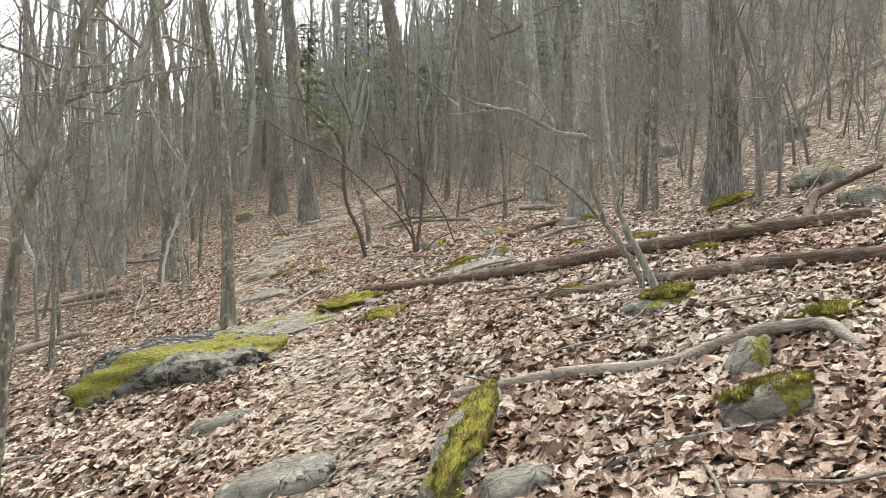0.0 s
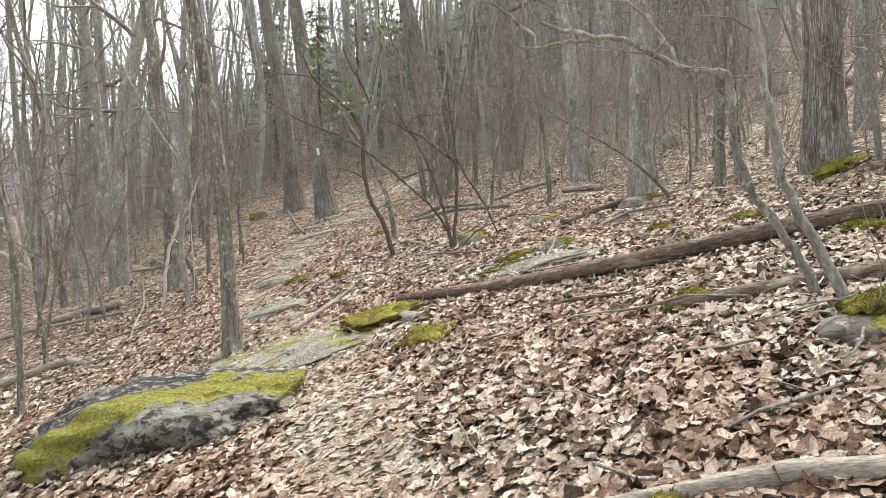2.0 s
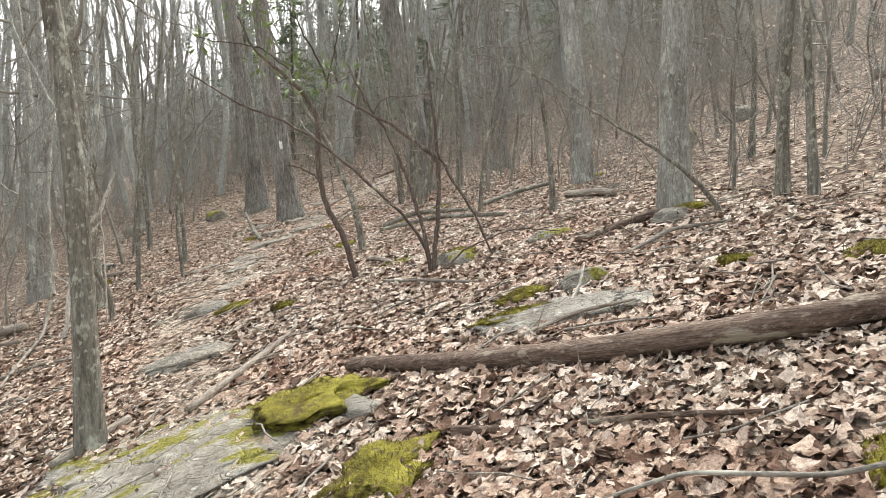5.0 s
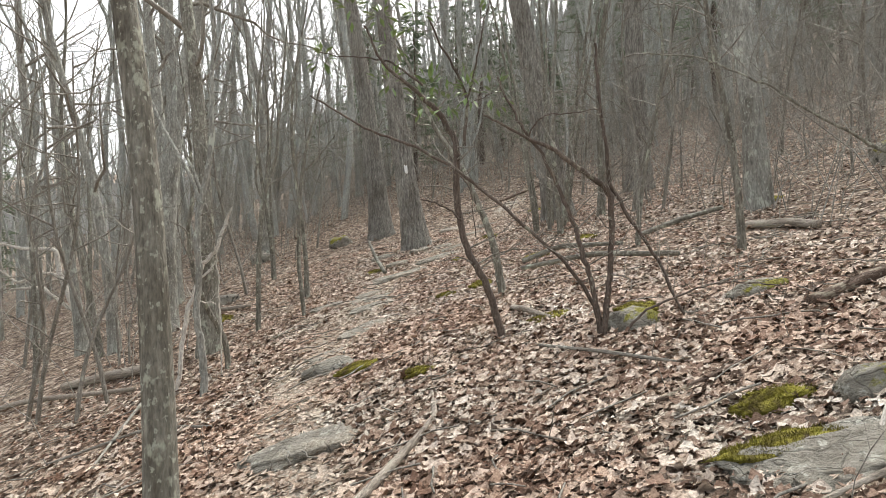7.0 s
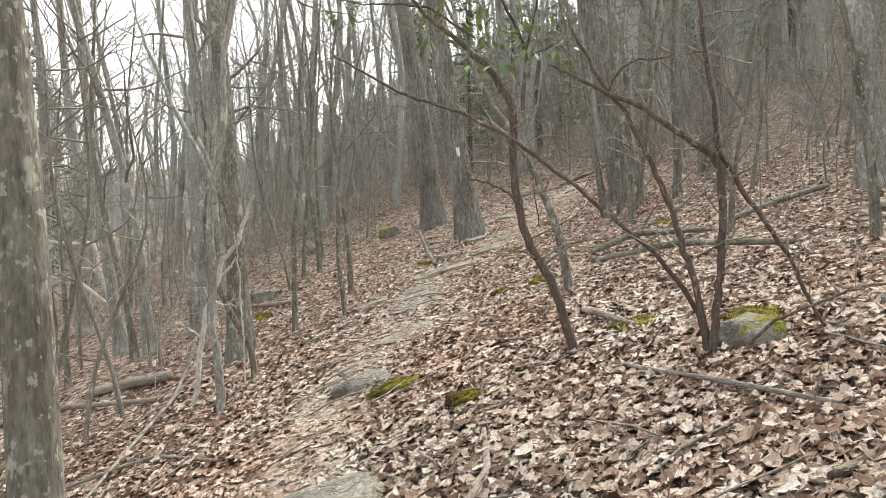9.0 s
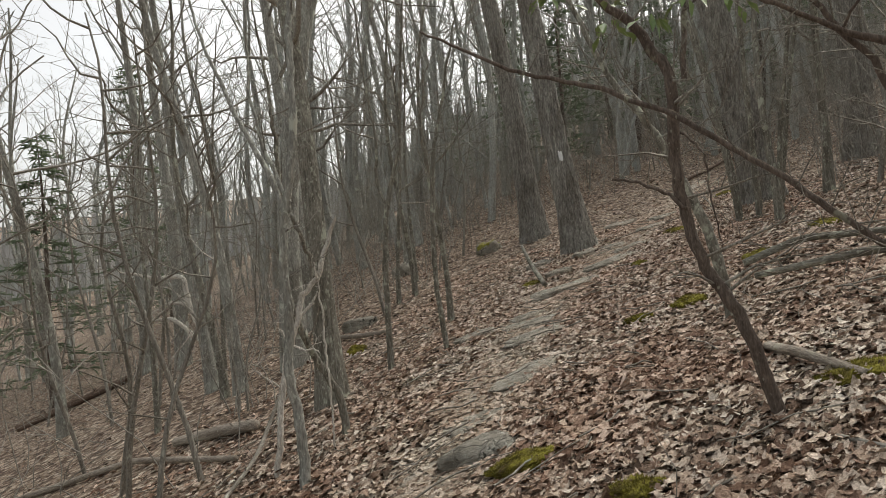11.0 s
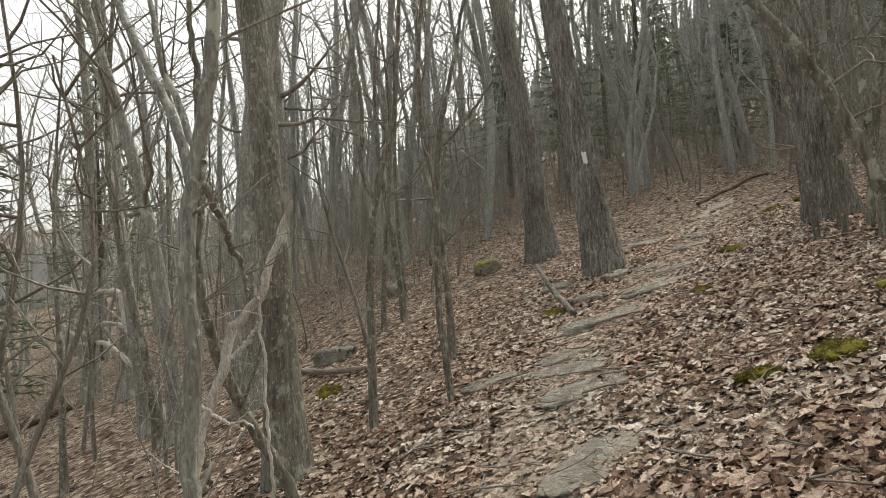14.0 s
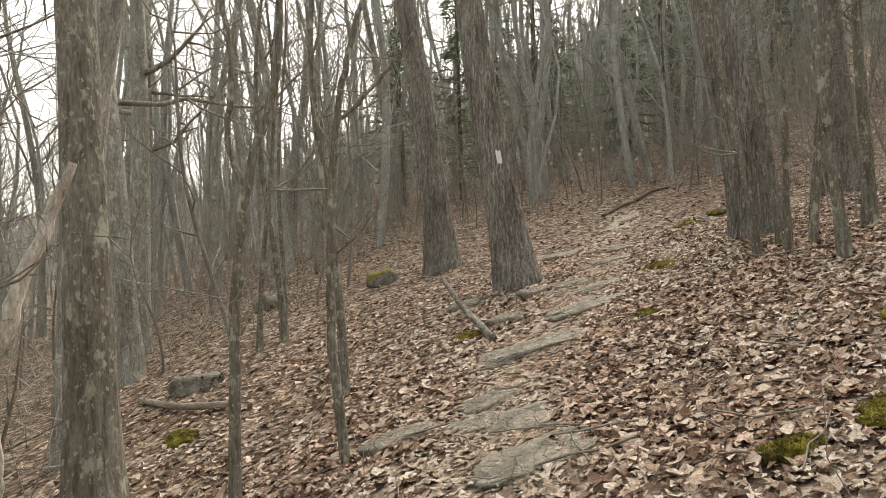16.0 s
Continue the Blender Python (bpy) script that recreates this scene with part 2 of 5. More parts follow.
def ground_material():
    m, n, l, b = node_material("leaf_litter_floor", 0.95)
    tc = n.new("ShaderNodeTexCoord")
    v = n.new("ShaderNodeTexVoronoi")
    v.inputs["Scale"].default_value, v.inputs["Randomness"].default_value = 11.0, 1.0
    wob = n.new("ShaderNodeTexNoise")
    wob.inputs["Scale"].default_value = 14.0
    add = n.new("ShaderNodeVectorMath")
    add.operation = "MULTIPLY_ADD"
    add.inputs[1].default_value = (0.14, 0.14, 0.14)
    l.new(tc.outputs["Object"], wob.inputs["Vector"])
    l.new(wob.outputs["Color"], add.inputs[0])
    l.new(tc.outputs["Object"], add.inputs[2])
    l.new(add.outputs[0], v.inputs["Vector"])
    sep = n.new("ShaderNodeSeparateColor")
    l.new(v.outputs["Color"], sep.inputs[0])
    col = ramp_of(n, l, sep.outputs[0], [(0.0, (0.06, 0.043, 0.03)), (0.25, (0.17, 0.12, 0.085)), (0.55, (0.34, 0.265, 0.2)), (0.85, (0.54, 0.46, 0.365)), (1.0, (0.72, 0.64, 0.53))])
    edge = ramp_of(n, l, v.outputs["Distance"], [(0.25, (1, 1, 1)), (0.75, (0.25, 0.22, 0.2))])
    col = mixed(n, l, 0.8, col, edge, "MULTIPLY")
    patch = noise_of(n, l, 0.45, (1, 1, 0), 3)
    col = mixed(n, l, 0.6, col, ramp_of(n, l, patch, [(0.35, (0.66, 0.58, 0.52)), (0.65, (1, 1, 1))]), "MULTIPLY")
    soil = noise_of(n, l, 1.7, (1, 1, 0), 8, 0.7)
    col = mixed(n, l, ramp_of(n, l, soil, [(0.58, (0, 0, 0)), (0.68, (1, 1, 1))]), col, (0.11, 0.08, 0.058))
    l.new(col, b.inputs["Base Color"])
    bumped(n, l, b, v.outputs["Distance"], 0.7, 0.05)
    return m


GROUND = ground_material()


def trodden_material():
    m, n, l, b = node_material("trodden_dirt", 0.95)
    fine = noise_of(n, l, 55.0, (1, 1, 1), 8, 0.75)
    col = ramp_of(n, l, fine, [(0.32, (0.15, 0.128, 0.10)), (0.5, (0.40, 0.355, 0.29)), (0.66, (0.66, 0.615, 0.53))])
    big = noise_of(n, l, 3.0, (1, 1, 0), 5)
    col = mixed(n, l, 0.6, col, ramp_of(n, l, big, [(0.35, (0.6, 0.56, 0.5)), (0.6, (1, 1, 1))]), "MULTIPLY")
    l.new(col, b.inputs["Base Color"])
    bumped(n, l, b, fine, 0.8, 0.02)
    return m


TRODDEN = trodden_material()


def plain(name, stops, scale, rough=0.6, spec=0.25):
    m, n, l, b = node_material(name, rough)
    l.new(ramp_of(n, l, noise_of(n, l, scale), stops), b.inputs["Base Color"])
    b.inputs["Specular IOR Level"].default_value = spec
    return m


def needle_material():
    """Thin needles that let some of the light through."""
    m, n, l, b = node_material("conifer_needle", 0.7)
    col = ramp_of(n, l, noise_of(n, l, 3.0), [(0.3, (0.12, 0.155, 0.10)), (0.7, (0.22, 0.265, 0.18))])
    thin, mix = n.new("ShaderNodeBsdfTranslucent"), n.new("ShaderNodeMixShader")
    l.new(col, b.inputs["Base Color"])
    l.new(col, thin.inputs["Color"])
    mix.inputs[0].default_value = 0.45
    l.new(b.outputs[0], mix.inputs[1])
    l.new(thin.outputs[0], mix.inputs[2])
    l.new(mix.outputs[0], n["Material Output"].inputs["Surface"])
    return m


NEEDLE = needle_material()
LAUREL = plain("laurel_leaf", [(0.3, (0.11, 0.19, 0.05)), (0.7, (0.26, 0.36, 0.13))], 9.0, 0.3, 0.6)
PAINT = plain("white_paint", [(0.3, (0.72, 0.72, 0.70)), (0.7, (0.85, 0.85, 0.83))], 30.0, 0.6)


# ---- terrain ----
def hill(x, y):
    """Height of the hillside: rising uphill beside the trail and gently along it, falling away on the other side."""
    xc, yc = np.clip(x, -8, 5), np.clip(y, -2, 32)
    z = 0.29419 * xc + 0.05623 * yc - 0.00417 * xc * xc - 0.00428 * xc * yc + 0.00216 * yc * yc
    z = z + np.tanh(np.minimum(x + 8, 0) / 42) * 42 * 0.27 + np.maximum(x - 5, 0) * 0.30 + (y - yc) * (0.05623 - 0.00428 * xc + 0.00432 * yc)
    z = z + 0.04 * np.maximum(y - 30, 0) / (1 + np.exp(-(x + 4) / 5)) - 0.04 * np.maximum(y - 30, 0) / (1 + np.exp((x + 18) / 4))
    return 90 * np.tanh(z / 90)


def ripple(x, y):
    return (0.018 * np.sin(2.3 * x + 0.7 * y) * np.sin(1.9 * y - 0.6 * x) + 0.012 * np.sin(5.1 * x + 1.3) * np.sin(4.3 * y + 2.0)
            + 0.006 * np.sin(11.3 * x + 5 * y) * np.sin(9.7 * y - 3 * x))


TRAIL_Y = (-5, 0, 3, 6, 8, 9.5, 11, 13, 16, 18, 20, 22, 25, 32)
TRAIL_X = (0.0, 0.0, 0.0, -0.3, -0.6, -1.0, -1.5, -2.0, -2.0, -1.8, -1.3, -0.6, 0.3, 2.0)


def trail(y):
    return np.interp(y, TRAIL_Y, TRAIL_X)


def floor_z(x, y):
    away = (x - trail(y)) / 0.4
    return hill(x, y) + ripple(x, y) - 0.035 * np.exp(-away * away)


def mesh_of(name, verts, quads, smooth=True):
    me = bpy.data.meshes.new(name)
    verts, quads = np.asarray(verts, np.float32), np.asarray(quads, np.int32)
    me.vertices.add(len(verts))
    me.vertices.foreach_set("co", verts.ravel())
    me.loops.add(quads.size)
    me.loops.foreach_set("vertex_index", quads.ravel())
    me.polygons.add(len(quads))
    me.polygons.foreach_set("loop_start", np.arange(0, quads.size, quads.shape[1], dtype=np.int32))
    if smooth:
        me.polygons.foreach_set("use_smooth", np.ones(len(quads), bool))
    me.update(calc_edges=True)
    return me


def part(name, me, material, parent=None, label=""):
    ob = new(name, me)
    if material and not me.materials:
        me.materials.append(material)
    if parent:
        ob.parent = parent
    return tagged(ob, label)


def thing(name, place, label, category, group="", rz=0.0):
    ob = new(name)
    ob.empty_display_size = 0.1
    ob.matrix_basis = pose(*place, 0, 0, rz)
    return tagged(ob, label, category, group)


def build_ground():
    n = 240
    u = np.linspace(-1, 1, n)
    warp = np.sign(u) * (9 * np.abs(u) + 900 * np.abs(u) ** 7 + 25 * np.abs(u) ** 3)
    gx, gy = np.meshgrid(warp, warp + 12)
    gz = floor_z(gx, gy)
    i = np.arange(n * n).reshape(n, n)
    quads = np.stack([i[:-1, :-1], i[:-1, 1:], i[1:, 1:], i[1:, :-1]], -1).reshape(-1, 4)
    ob = part("ground", mesh_of("ground", np.stack([gx, gy, gz], -1).reshape(-1, 3), quads), GROUND)
    tagged(ob, "wooded hillside floor covered with brown leaf litter", "ground", kind="structure")


build_ground()


def build_trail():
    """Trodden strip along the trail, with ragged edges that dip under the litter."""
    y = np.arange(-2, 30, 0.08)
    a = np.linspace(-1, 1, 15)
    half = 0.42 + 0.08 * np.sin(1.7 * y) + 0.06 * np.sin(4.3 * y + 1)
    gx = trail(y)[:, None] + half[:, None] * a[None]
    gy = y[:, None] + 0 * gx
    gz = floor_z(gx, gy) + 0.014 - 0.05 * np.abs(a[None]) ** 4 + 0.004 * np.sin(31 * gx + 17 * gy)
    i = np.arange(gx.size).reshape(gx.shape)
    quads = np.stack([i[:-1, :-1], i[:-1, 1:], i[1:, 1:], i[1:, :-1]], -1).reshape(-1, 4)
    ob = part("trail", mesh_of("trail", np.stack([gx, gy, gz], -1).reshape(-1, 3), quads), TRODDEN)
    tagged(ob, "narrow footpath of pale trodden leaves and dirt", "path", kind="structure")


build_trail()


# ---- tubes: trunks, limbs, twigs, logs ----
class Tubes:
    """Gathers tapered tubes into one mesh of quads."""

    def __init__(self):
        self.v, self.q, self.count = [], [], 0

    def add(self, pts, radii, sides=6, rough=0.0, seed=0, ridges=0):
        pts, radii = np.asarray(pts, float), np.asarray(radii, float)
        n = len(pts)
        tangent = np.gradient(pts, axis=0)
        tangent /= np.linalg.norm(tangent, axis=1)[:, None] + 1e-9
        ref = np.where(np.abs(tangent[:, 2:3]) < 0.9, [[0, 0, 1.0]], [[0, 1.0, 0]]) if abs(tangent[0, 2]) < 0.7 else np.tile([[0, 1.0, 0]], (n, 1))
        a = np.cross(ref, tangent)
        a /= np.linalg.norm(a, axis=1)[:, None] + 1e-9
        b = np.cross(tangent, a)
        ang = np.linspace(0, 2 * np.pi, sides, endpoint=False)
        rad = radii[:, None] * np.ones(sides)
        if rough:
            r = np.random.RandomState(seed)
            wave = sum(r.uniform(0.4, 1) * np.sin(k * ang[None] + r.uniform(0, 6) + np.linspace(0, r.uniform(-3, 3), n)[:, None]) for k in (2, 3, 5))
            rad = rad * (1 + rough * 0.35 * wave + rough * r.uniform(-0.5, 0.5, rad.shape))
        if ridges:
            r = np.random.RandomState(seed + 7)
            along = np.cumsum(r.uniform(-0.25, 0.25, n))[:, None]
            rad = rad * (1 + 0.055 * np.sign(np.sin(ridges * ang[None] + along)) * np.abs(np.sin(ridges * ang[None] + along)) ** 0.5 + r.uniform(-0.025, 0.025, rad.shape))
        ring = pts[:, None] + rad[..., None] * (np.cos(ang)[None, :, None] * a[:, None] + np.sin(ang)[None, :, None] * b[:, None])
        self.v.append(ring.reshape(-1, 3))
        i = np.arange(n * sides).reshape(n, sides) + self.count
        j = np.roll(i, -1, 1)
        self.q.append(np.stack([i[:-1], j[:-1], j[1:], i[1:]], -1).reshape(-1, 4))
        self.count += n * sides

    def arrays(self):
        return np.concatenate(self.v), np.concatenate(self.q)

    def mesh(self, name):
        return mesh_of(name, *self.arrays())


def smooth_line(points, n):
    """A rounded line through control points given as rows of numbers."""
    p = np.asarray(points, float)
    s = np.r_[0, np.cumsum(np.linalg.norm(np.diff(p[:, :3], axis=0), axis=1))]
    t = np.linspace(0, s[-1], n)
    q = np.stack([np.interp(t, s, c) for c in p.T], 1)
    for _ in range(max(1, n // len(p) // 2)):
        q[1:-1] = 0.25 * q[:-2] + 0.5 * q[1:-1] + 0.25 * q[2:]
    return q


def grow(tubes, start, way, length, radius, level, rng, kids=5, rise=0.25, wander=0.22, thin=0.003, first=0.25, cheap=False):
    """A limb that wanders and sends out smaller ones."""
    steps = 2 if cheap else max(2 if level == 0 else 3, min(8 if level > 1 else 5, int(length / 0.25)))
    p, d = np.array(start, float), np.array(way, float)
    d /= np.linalg.norm(d)
    pts = [p]
    for _ in range(steps):
        d = d + rng.normal(0, wander, 3) + np.array([0, 0, rise * 0.3])
        d /= np.linalg.norm(d)
        p = p + d * length / steps
        pts.append(p)
    pts = np.array(pts)
    radii = radius * np.linspace(1, 0.12 if thin < 0.005 else 0.5, len(pts))
    tubes.add(pts, radii, 5 if radius > 0.03 and not cheap else 4 if radius > 0.015 and not cheap else 3)
    if level <= 0:
        return
    for k in range(kids):
        f = first + (1 - first) * (k + rng.uniform(0.2, 0.9)) / kids
        at = f * steps
        i = min(int(at), steps - 1)
        base = pts[i] + (pts[i + 1] - pts[i]) * (at - i)
        along = pts[i + 1] - pts[i]
        along /= np.linalg.norm(along)
        side = np.cross(along, rng.normal(0, 1, 3))
        side /= np.linalg.norm(side) + 1e-9
        out = along * rng.uniform(0.5, 1.0) + side * rng.uniform(0.6, 1.0)
        grow(tubes, base, out, length * rng.uniform(0.35, 0.6) * (1.15 - 0.5 * f), max(radius * (1 - 0.7 * f) * 0.6, thin), level - 1, rng, max(2, kids - 1), rise, wander, thin, 0.15, cheap)


def trunk_line(rng, height, lean=(0.0, 0.0), wobble=0.12, n=14):
    t = np.linspace(0, 1, n)
    ph = rng.uniform(0, 6, 4)
    x = lean[0] * height * t + wobble * (np.sin(3.1 * t * 2 + ph[0]) - np.sin(ph[0])) * t
    y = lean[1] * height * t + wobble * (np.sin(2.7 * t * 2 + ph[1]) - np.sin(ph[1])) * t
    return np.stack([x, y, height * t], 1)


def trunk_radii(r, t, flare=0.45):
    """Flared foot, slow taper."""
    return r * (1 + flare * np.exp(-t * 28)) * (1 - 0.8 * t)


def tree_meshes(seed, height, r, lean=(0, 0), kind="plain", low=0.3, limbs=9, level=2, line=None, fine=False, flare=0.45):
    """Trunk and crown of a leafless tree with its foot at the origin."""
    rng = np.random.RandomState(seed)
    furrow = kind == "rough"
    n = 70 if furrow else 18
    if line is None:
        line = trunk_line(rng, height, lean, 0.10 + (0.05 if fine else 0.03 if r < 0.2 else 0.01) * height, n)
    else:
        line = smooth_line(line, n)
    t = np.linspace(0, 1, n) ** (1.6 if furrow else 1.25)
    pts = np.stack([np.interp(t, np.linspace(0, 1, n), c) for c in line.T], 1)
    pts[0, 2] -= 0.15 + r
    trunk = Tubes()
    trunk.add(pts, trunk_radii(r, t, flare), 44 if furrow else 12, 0.05 if furrow else 0.09, seed, 15 if furrow else 0)
    crown = Tubes()
    for k in range(limbs):
        f = low + (0.97 - low) * (k + rng.uniform(0, 0.8)) / limbs
        base = np.array([np.interp(f, t, c) for c in pts.T])
        a = rng.uniform(0, 6.283)
        out = np.array([math.cos(a), math.sin(a), rng.uniform(0.25, 1.0)])
        grow(crown, base, out, height * rng.uniform(0.16, 0.30) * (1.2 - 0.6 * f), max(r * (1 - 0.8 * f) * 0.42, 0.012), level, rng, 4 if fine else 3, 0.45, 0.26, 0.006 if fine else 0.003)
    return trunk.mesh("trunk"), crown.mesh("crown")


def tree(name, place, label, seed, height, r, lean=(0, 0), kind="plain", bark=None, group="", **more):
    x, y = place
    ob = thing(name, (x, y, float(floor_z(x, y))), label, "tree", group)
    trunk, crown = tree_meshes(seed, height, r, lean, kind, **more)
    part("trunk", trunk, bark or BARK_GREY, ob)
    part("crown", crown, BARK_TWIG, ob, "bare twigs")
    return ob


# ---- single trees beside the trail ----
tree("lichened_tree", (-1.58, 8.98), "slender grey tree with pale lichen patches beside the trail", 11, 9, 0.082, (-0.03, 0.0), low=0.45, limbs=7)
tree("maple_tree", (-4.22, 16.4), "smooth grey tree with flared roots below the trail", 12, 14, 0.145, (-0.032, 0.0), low=0.32, limbs=10, flare=0.9)
tree("oak_tree", (4.02, 12.1), "straight pale grey tree with lichened foot in leaf litter", 13, 15, 0.165, (0.0, 0.0), "plain", BARK_PALE, low=0.4)
tree("furrowed_oak", (5.6, 10.0), "thick tree with deeply furrowed shaggy bark uphill", 14, 16, 0.22, (0.0, 0.0), "rough", BARK_ROUGH, low=0.4)
BLAZED = tree("blazed_oak", (-1.5, 23.05), "furrowed oak with a white paint blaze beside stone steps", 15, 17, 0.27, (-0.15, 0.05), "rough", BARK_ROUGH, low=0.5)
tree("furrowed_oak", (-2.9, 27.0), "furrowed oak standing behind the blazed oak", 16, 17, 0.30, (-0.085, 0.0), "rough", BARK_ROUGH, low=0.45)
tree("leaning_oak", (2.05, 22.9), "thick furrowed oak leaning above the trail", 17, 16, 0.31, (-0.14, 0.0), "rough", BARK_ROUGH, low=0.4)
for k, (x, y, r, h, lx) in enumerate((
        (7.6, 11.9, 0.15, 14, 0.03), (4.8, 26.1, 0.31, 17, 0.0), (1.7, 19.8, 0.06, 7, -0.05), (2.8, 21.4, 0.08, 8, 0.06),
        (-7.3, 19.3, 0.11, 11, -0.08), (-13, 25.6, 0.2, 14, 0.0), (-7.0, 28.7, 0.15, 13, -0.06), (-9.7, 22.5, 0.06, 8, 0.05), (3.07, 14.0, 0.045, 6, -0.03),
        (-4.9, 12.3, 0.032, 5, -0.05), (-8.35, 18.4, 0.05, 6, 0.0), (-8.6, 20.4, 0.11, 12, -0.1), (-7.66, 19.4, 0.075, 9, -0.12), (-15.3, 27, 0.21, 15, 0.0),
        (-9.3, 26.5, 0.24, 16, 0.02), (-8.1, 24.0, 0.20, 15, -0.06), (-3.44, 19.5, 0.05, 7, 0.02), (-5.3, 23.6, 0.06, 8, -0.03), (-5.65, 23.4, 0.05, 8, 0.03),
        (-12.3, 33, 0.24, 16, -0.03), (4.82, 11.2, 0.065, 8, 0.02), (4.81, 10.65, 0.05, 7, -0.06), (8.1, 27.9, 0.14, 13, 0.0), (9.0, 30.7, 0.2, 15, 0.02),
        (6.35, 14.3, 0.05, 7, 0.05), (15.1, 31.4, 0.36, 17, 0.0), (-3.85, 9.4, 0.032, 5.5, 0.0), (-6.0, 26.0, 0.05, 8, 0.0), (2.4, 16.3, 0.035, 5, 0.05))):
    fat = r > 0.25
    tree("hardwood_tree" if r > 0.09 else "young_tree", (x, y), "bare grey hardwood tree rooted in leaf litter" if r > 0.09 else "thin bare young tree rooted in leaf litter",
         100 + k, h, r, (lx, 0.0), "rough" if fat else "plain", BARK_ROUGH if fat else BARK_PALE if r > 0.09 else BARK_GREY, "hillside trees", low=0.28, limbs=9, level=2)


def bent_stems(name, place, label, stems, bark, twigs, seed, twig_len=0.5, bark_twig=None, rough=0.12, slim=0.8):
    """A crooked small tree or shrub. Each stem: rows of x, y, z, radius; the first row is its foot."""
    x, y = place
    z = float(floor_z(x, y))
    ob = thing(name, (x, y, z), label, "shrub" if len(stems) > 2 else "tree")
    rng = np.random.RandomState(seed)
    fine = Tubes()
    for rows in stems:
        q = smooth_line(np.array(rows) - [x, y, z, 0], 8 * len(rows))
        q[:, 3] *= slim
        sway = np.cumsum(rng.normal(0, 1, (len(q), 3)), 0)
        sway -= np.linspace(0, 1, len(q))[:, None] * sway[-1]
        q[:, :3] += 0.006 * sway
        tb = Tubes()
        tb.add(q[:, :3], q[:, 3], 10, rough, seed)
        part("stem", tb.mesh("stem"), bark, ob)
        for _ in range(int(twigs * len(rows))):
            i = rng.randint(len(q) // 4, len(q) - 1)
            d = rng.normal(0, 1, 3)
            d[2] = abs(d[2]) * 0.8 + 0.1
            grow(fine, q[i, :3], d, twig_len * rng.uniform(0.5, 1.6), max(0.004, q[i, 3] * 0.35), 2, rng, 3, 0.2, 0.25)
    part("crown", fine.mesh("crown"), bark_twig or BARK_TWIG, ob, "fine bare twigs")
    return ob


bent_stems("leaning_twin_tree", (2.4, 5.36), "twin-stemmed leaning small tree with a long crooked limb", [
    [(2.44, 5.25, 0.75, 0.06), (2.42, 5.25, 0.99, 0.052), (2.24, 5.25, 1.31, 0.045), (2.05, 5.25, 1.68, 0.039), (1.95, 5.25, 2.07, 0.037), (1.9, 5.25, 2.5, 0.033), (1.88, 5.3, 3.6, 0.02)],
    [(2.42, 5.48, 0.75, 0.05), (2.38, 5.48, 0.99, 0.044), (2.19, 5.48, 1.35, 0.038), (2.0, 5.48, 1.7, 0.034), (1.91, 5.48, 1.95, 0.034), (1.9, 5.48, 2.24, 0.036),
     (1.62, 5.48, 2.27, 0.029), (1.3, 5.48, 2.4, 0.025), (1.1, 5.48, 2.43, 0.021), (0.83, 5.48, 2.47, 0.016), (0.74, 5.48, 2.72, 0.013), (0.44, 5.48, 3.29, 0.009)],
    [(0.8, 5.48, 2.47, 0.014), (0.61, 5.48, 2.62, 0.011), (0.24, 5.48, 2.87, 0.009), (-0.07, 5.48, 3.03, 0.006)],
    [(1.12, 5.48, 2.43, 0.016), (0.9, 5.45, 2.39, 0.013), (0.70, 5.4, 2.38, 0.008)],
    [(1.62, 5.48, 2.27, 0.018), (1.45, 5.6, 2.6, 0.014), (1.2, 5.6, 2.75, 0.011), (1.0, 5.7, 3.1, 0.008)]], BARK_PALE, 1.2, 31, 0.4, slim=0.64)
bent_stems("crooked_laurel_shrub", (1.04, 11.85), "many-stemmed crooked brown shrub with arching limbs", [
    [(1.02, 11.85, 1.0, 0.04), (1.02, 11.85, 1.21, 0.036), (0.98, 11.85, 1.69, 0.034), (0.90, 11.85, 2.07, 0.032), (0.73, 11.85, 2.52, 0.027), (0.58, 11.85, 2.83, 0.022), (0.37, 11.85, 3.11, 0.018), (0.16, 11.8, 3.5, 0.013)],
    [(1.06, 11.85, 1.0, 0.05), (1.04, 11.85, 1.2, 0.042), (1.15, 11.85, 1.98, 0.037), (1.13, 11.85, 2.50, 0.042), (0.90, 11.85, 2.70, 0.034), (0.58, 11.8, 2.90, 0.029), (0.36, 11.8, 2.98, 0.019), (0.03, 11.7, 3.15, 0.013)],
    [(1.13, 11.87, 2.45, 0.032), (1.08, 11.87, 2.99, 0.024), (1.06, 11.87, 3.32, 0.022), (1.03, 11.9, 3.8, 0.016)],
    [(1.13, 11.84, 2.50, 0.028), (1.35, 11.84, 2.16, 0.026), (1.58, 11.84, 1.75, 0.022), (1.85, 11.8, 1.13, 0.016)],
    [(1.03, 11.9, 1.1, 0.03), (0.99, 11.9, 1.47, 0.027), (0.70, 11.95, 1.93, 0.024), (0.30, 12.1, 2.31, 0.024), (-0.16, 12.3, 2.72, 0.023), (-0.58, 12.5, 3.02, 0.022), (-1.15, 12.75, 3.27, 0.018), (-1.75, 12.9, 3.65, 0.012)],
    [(0.58, 11.82, 2.88, 0.012), (0.42, 11.8, 2.95, 0.01), (0.55, 11.7, 3.12, 0.01), (1.05, 11.8, 3.2, 0.008)],
    [(1.1, 11.7, 1.1, 0.02), (1.3, 11.6, 1.45, 0.016), (1.9, 11.5, 1.7, 0.012), (2.4, 11.5, 1.65, 0.008)]], BARK_BROWN, 2.4, 32, 0.55, slim=0.64)
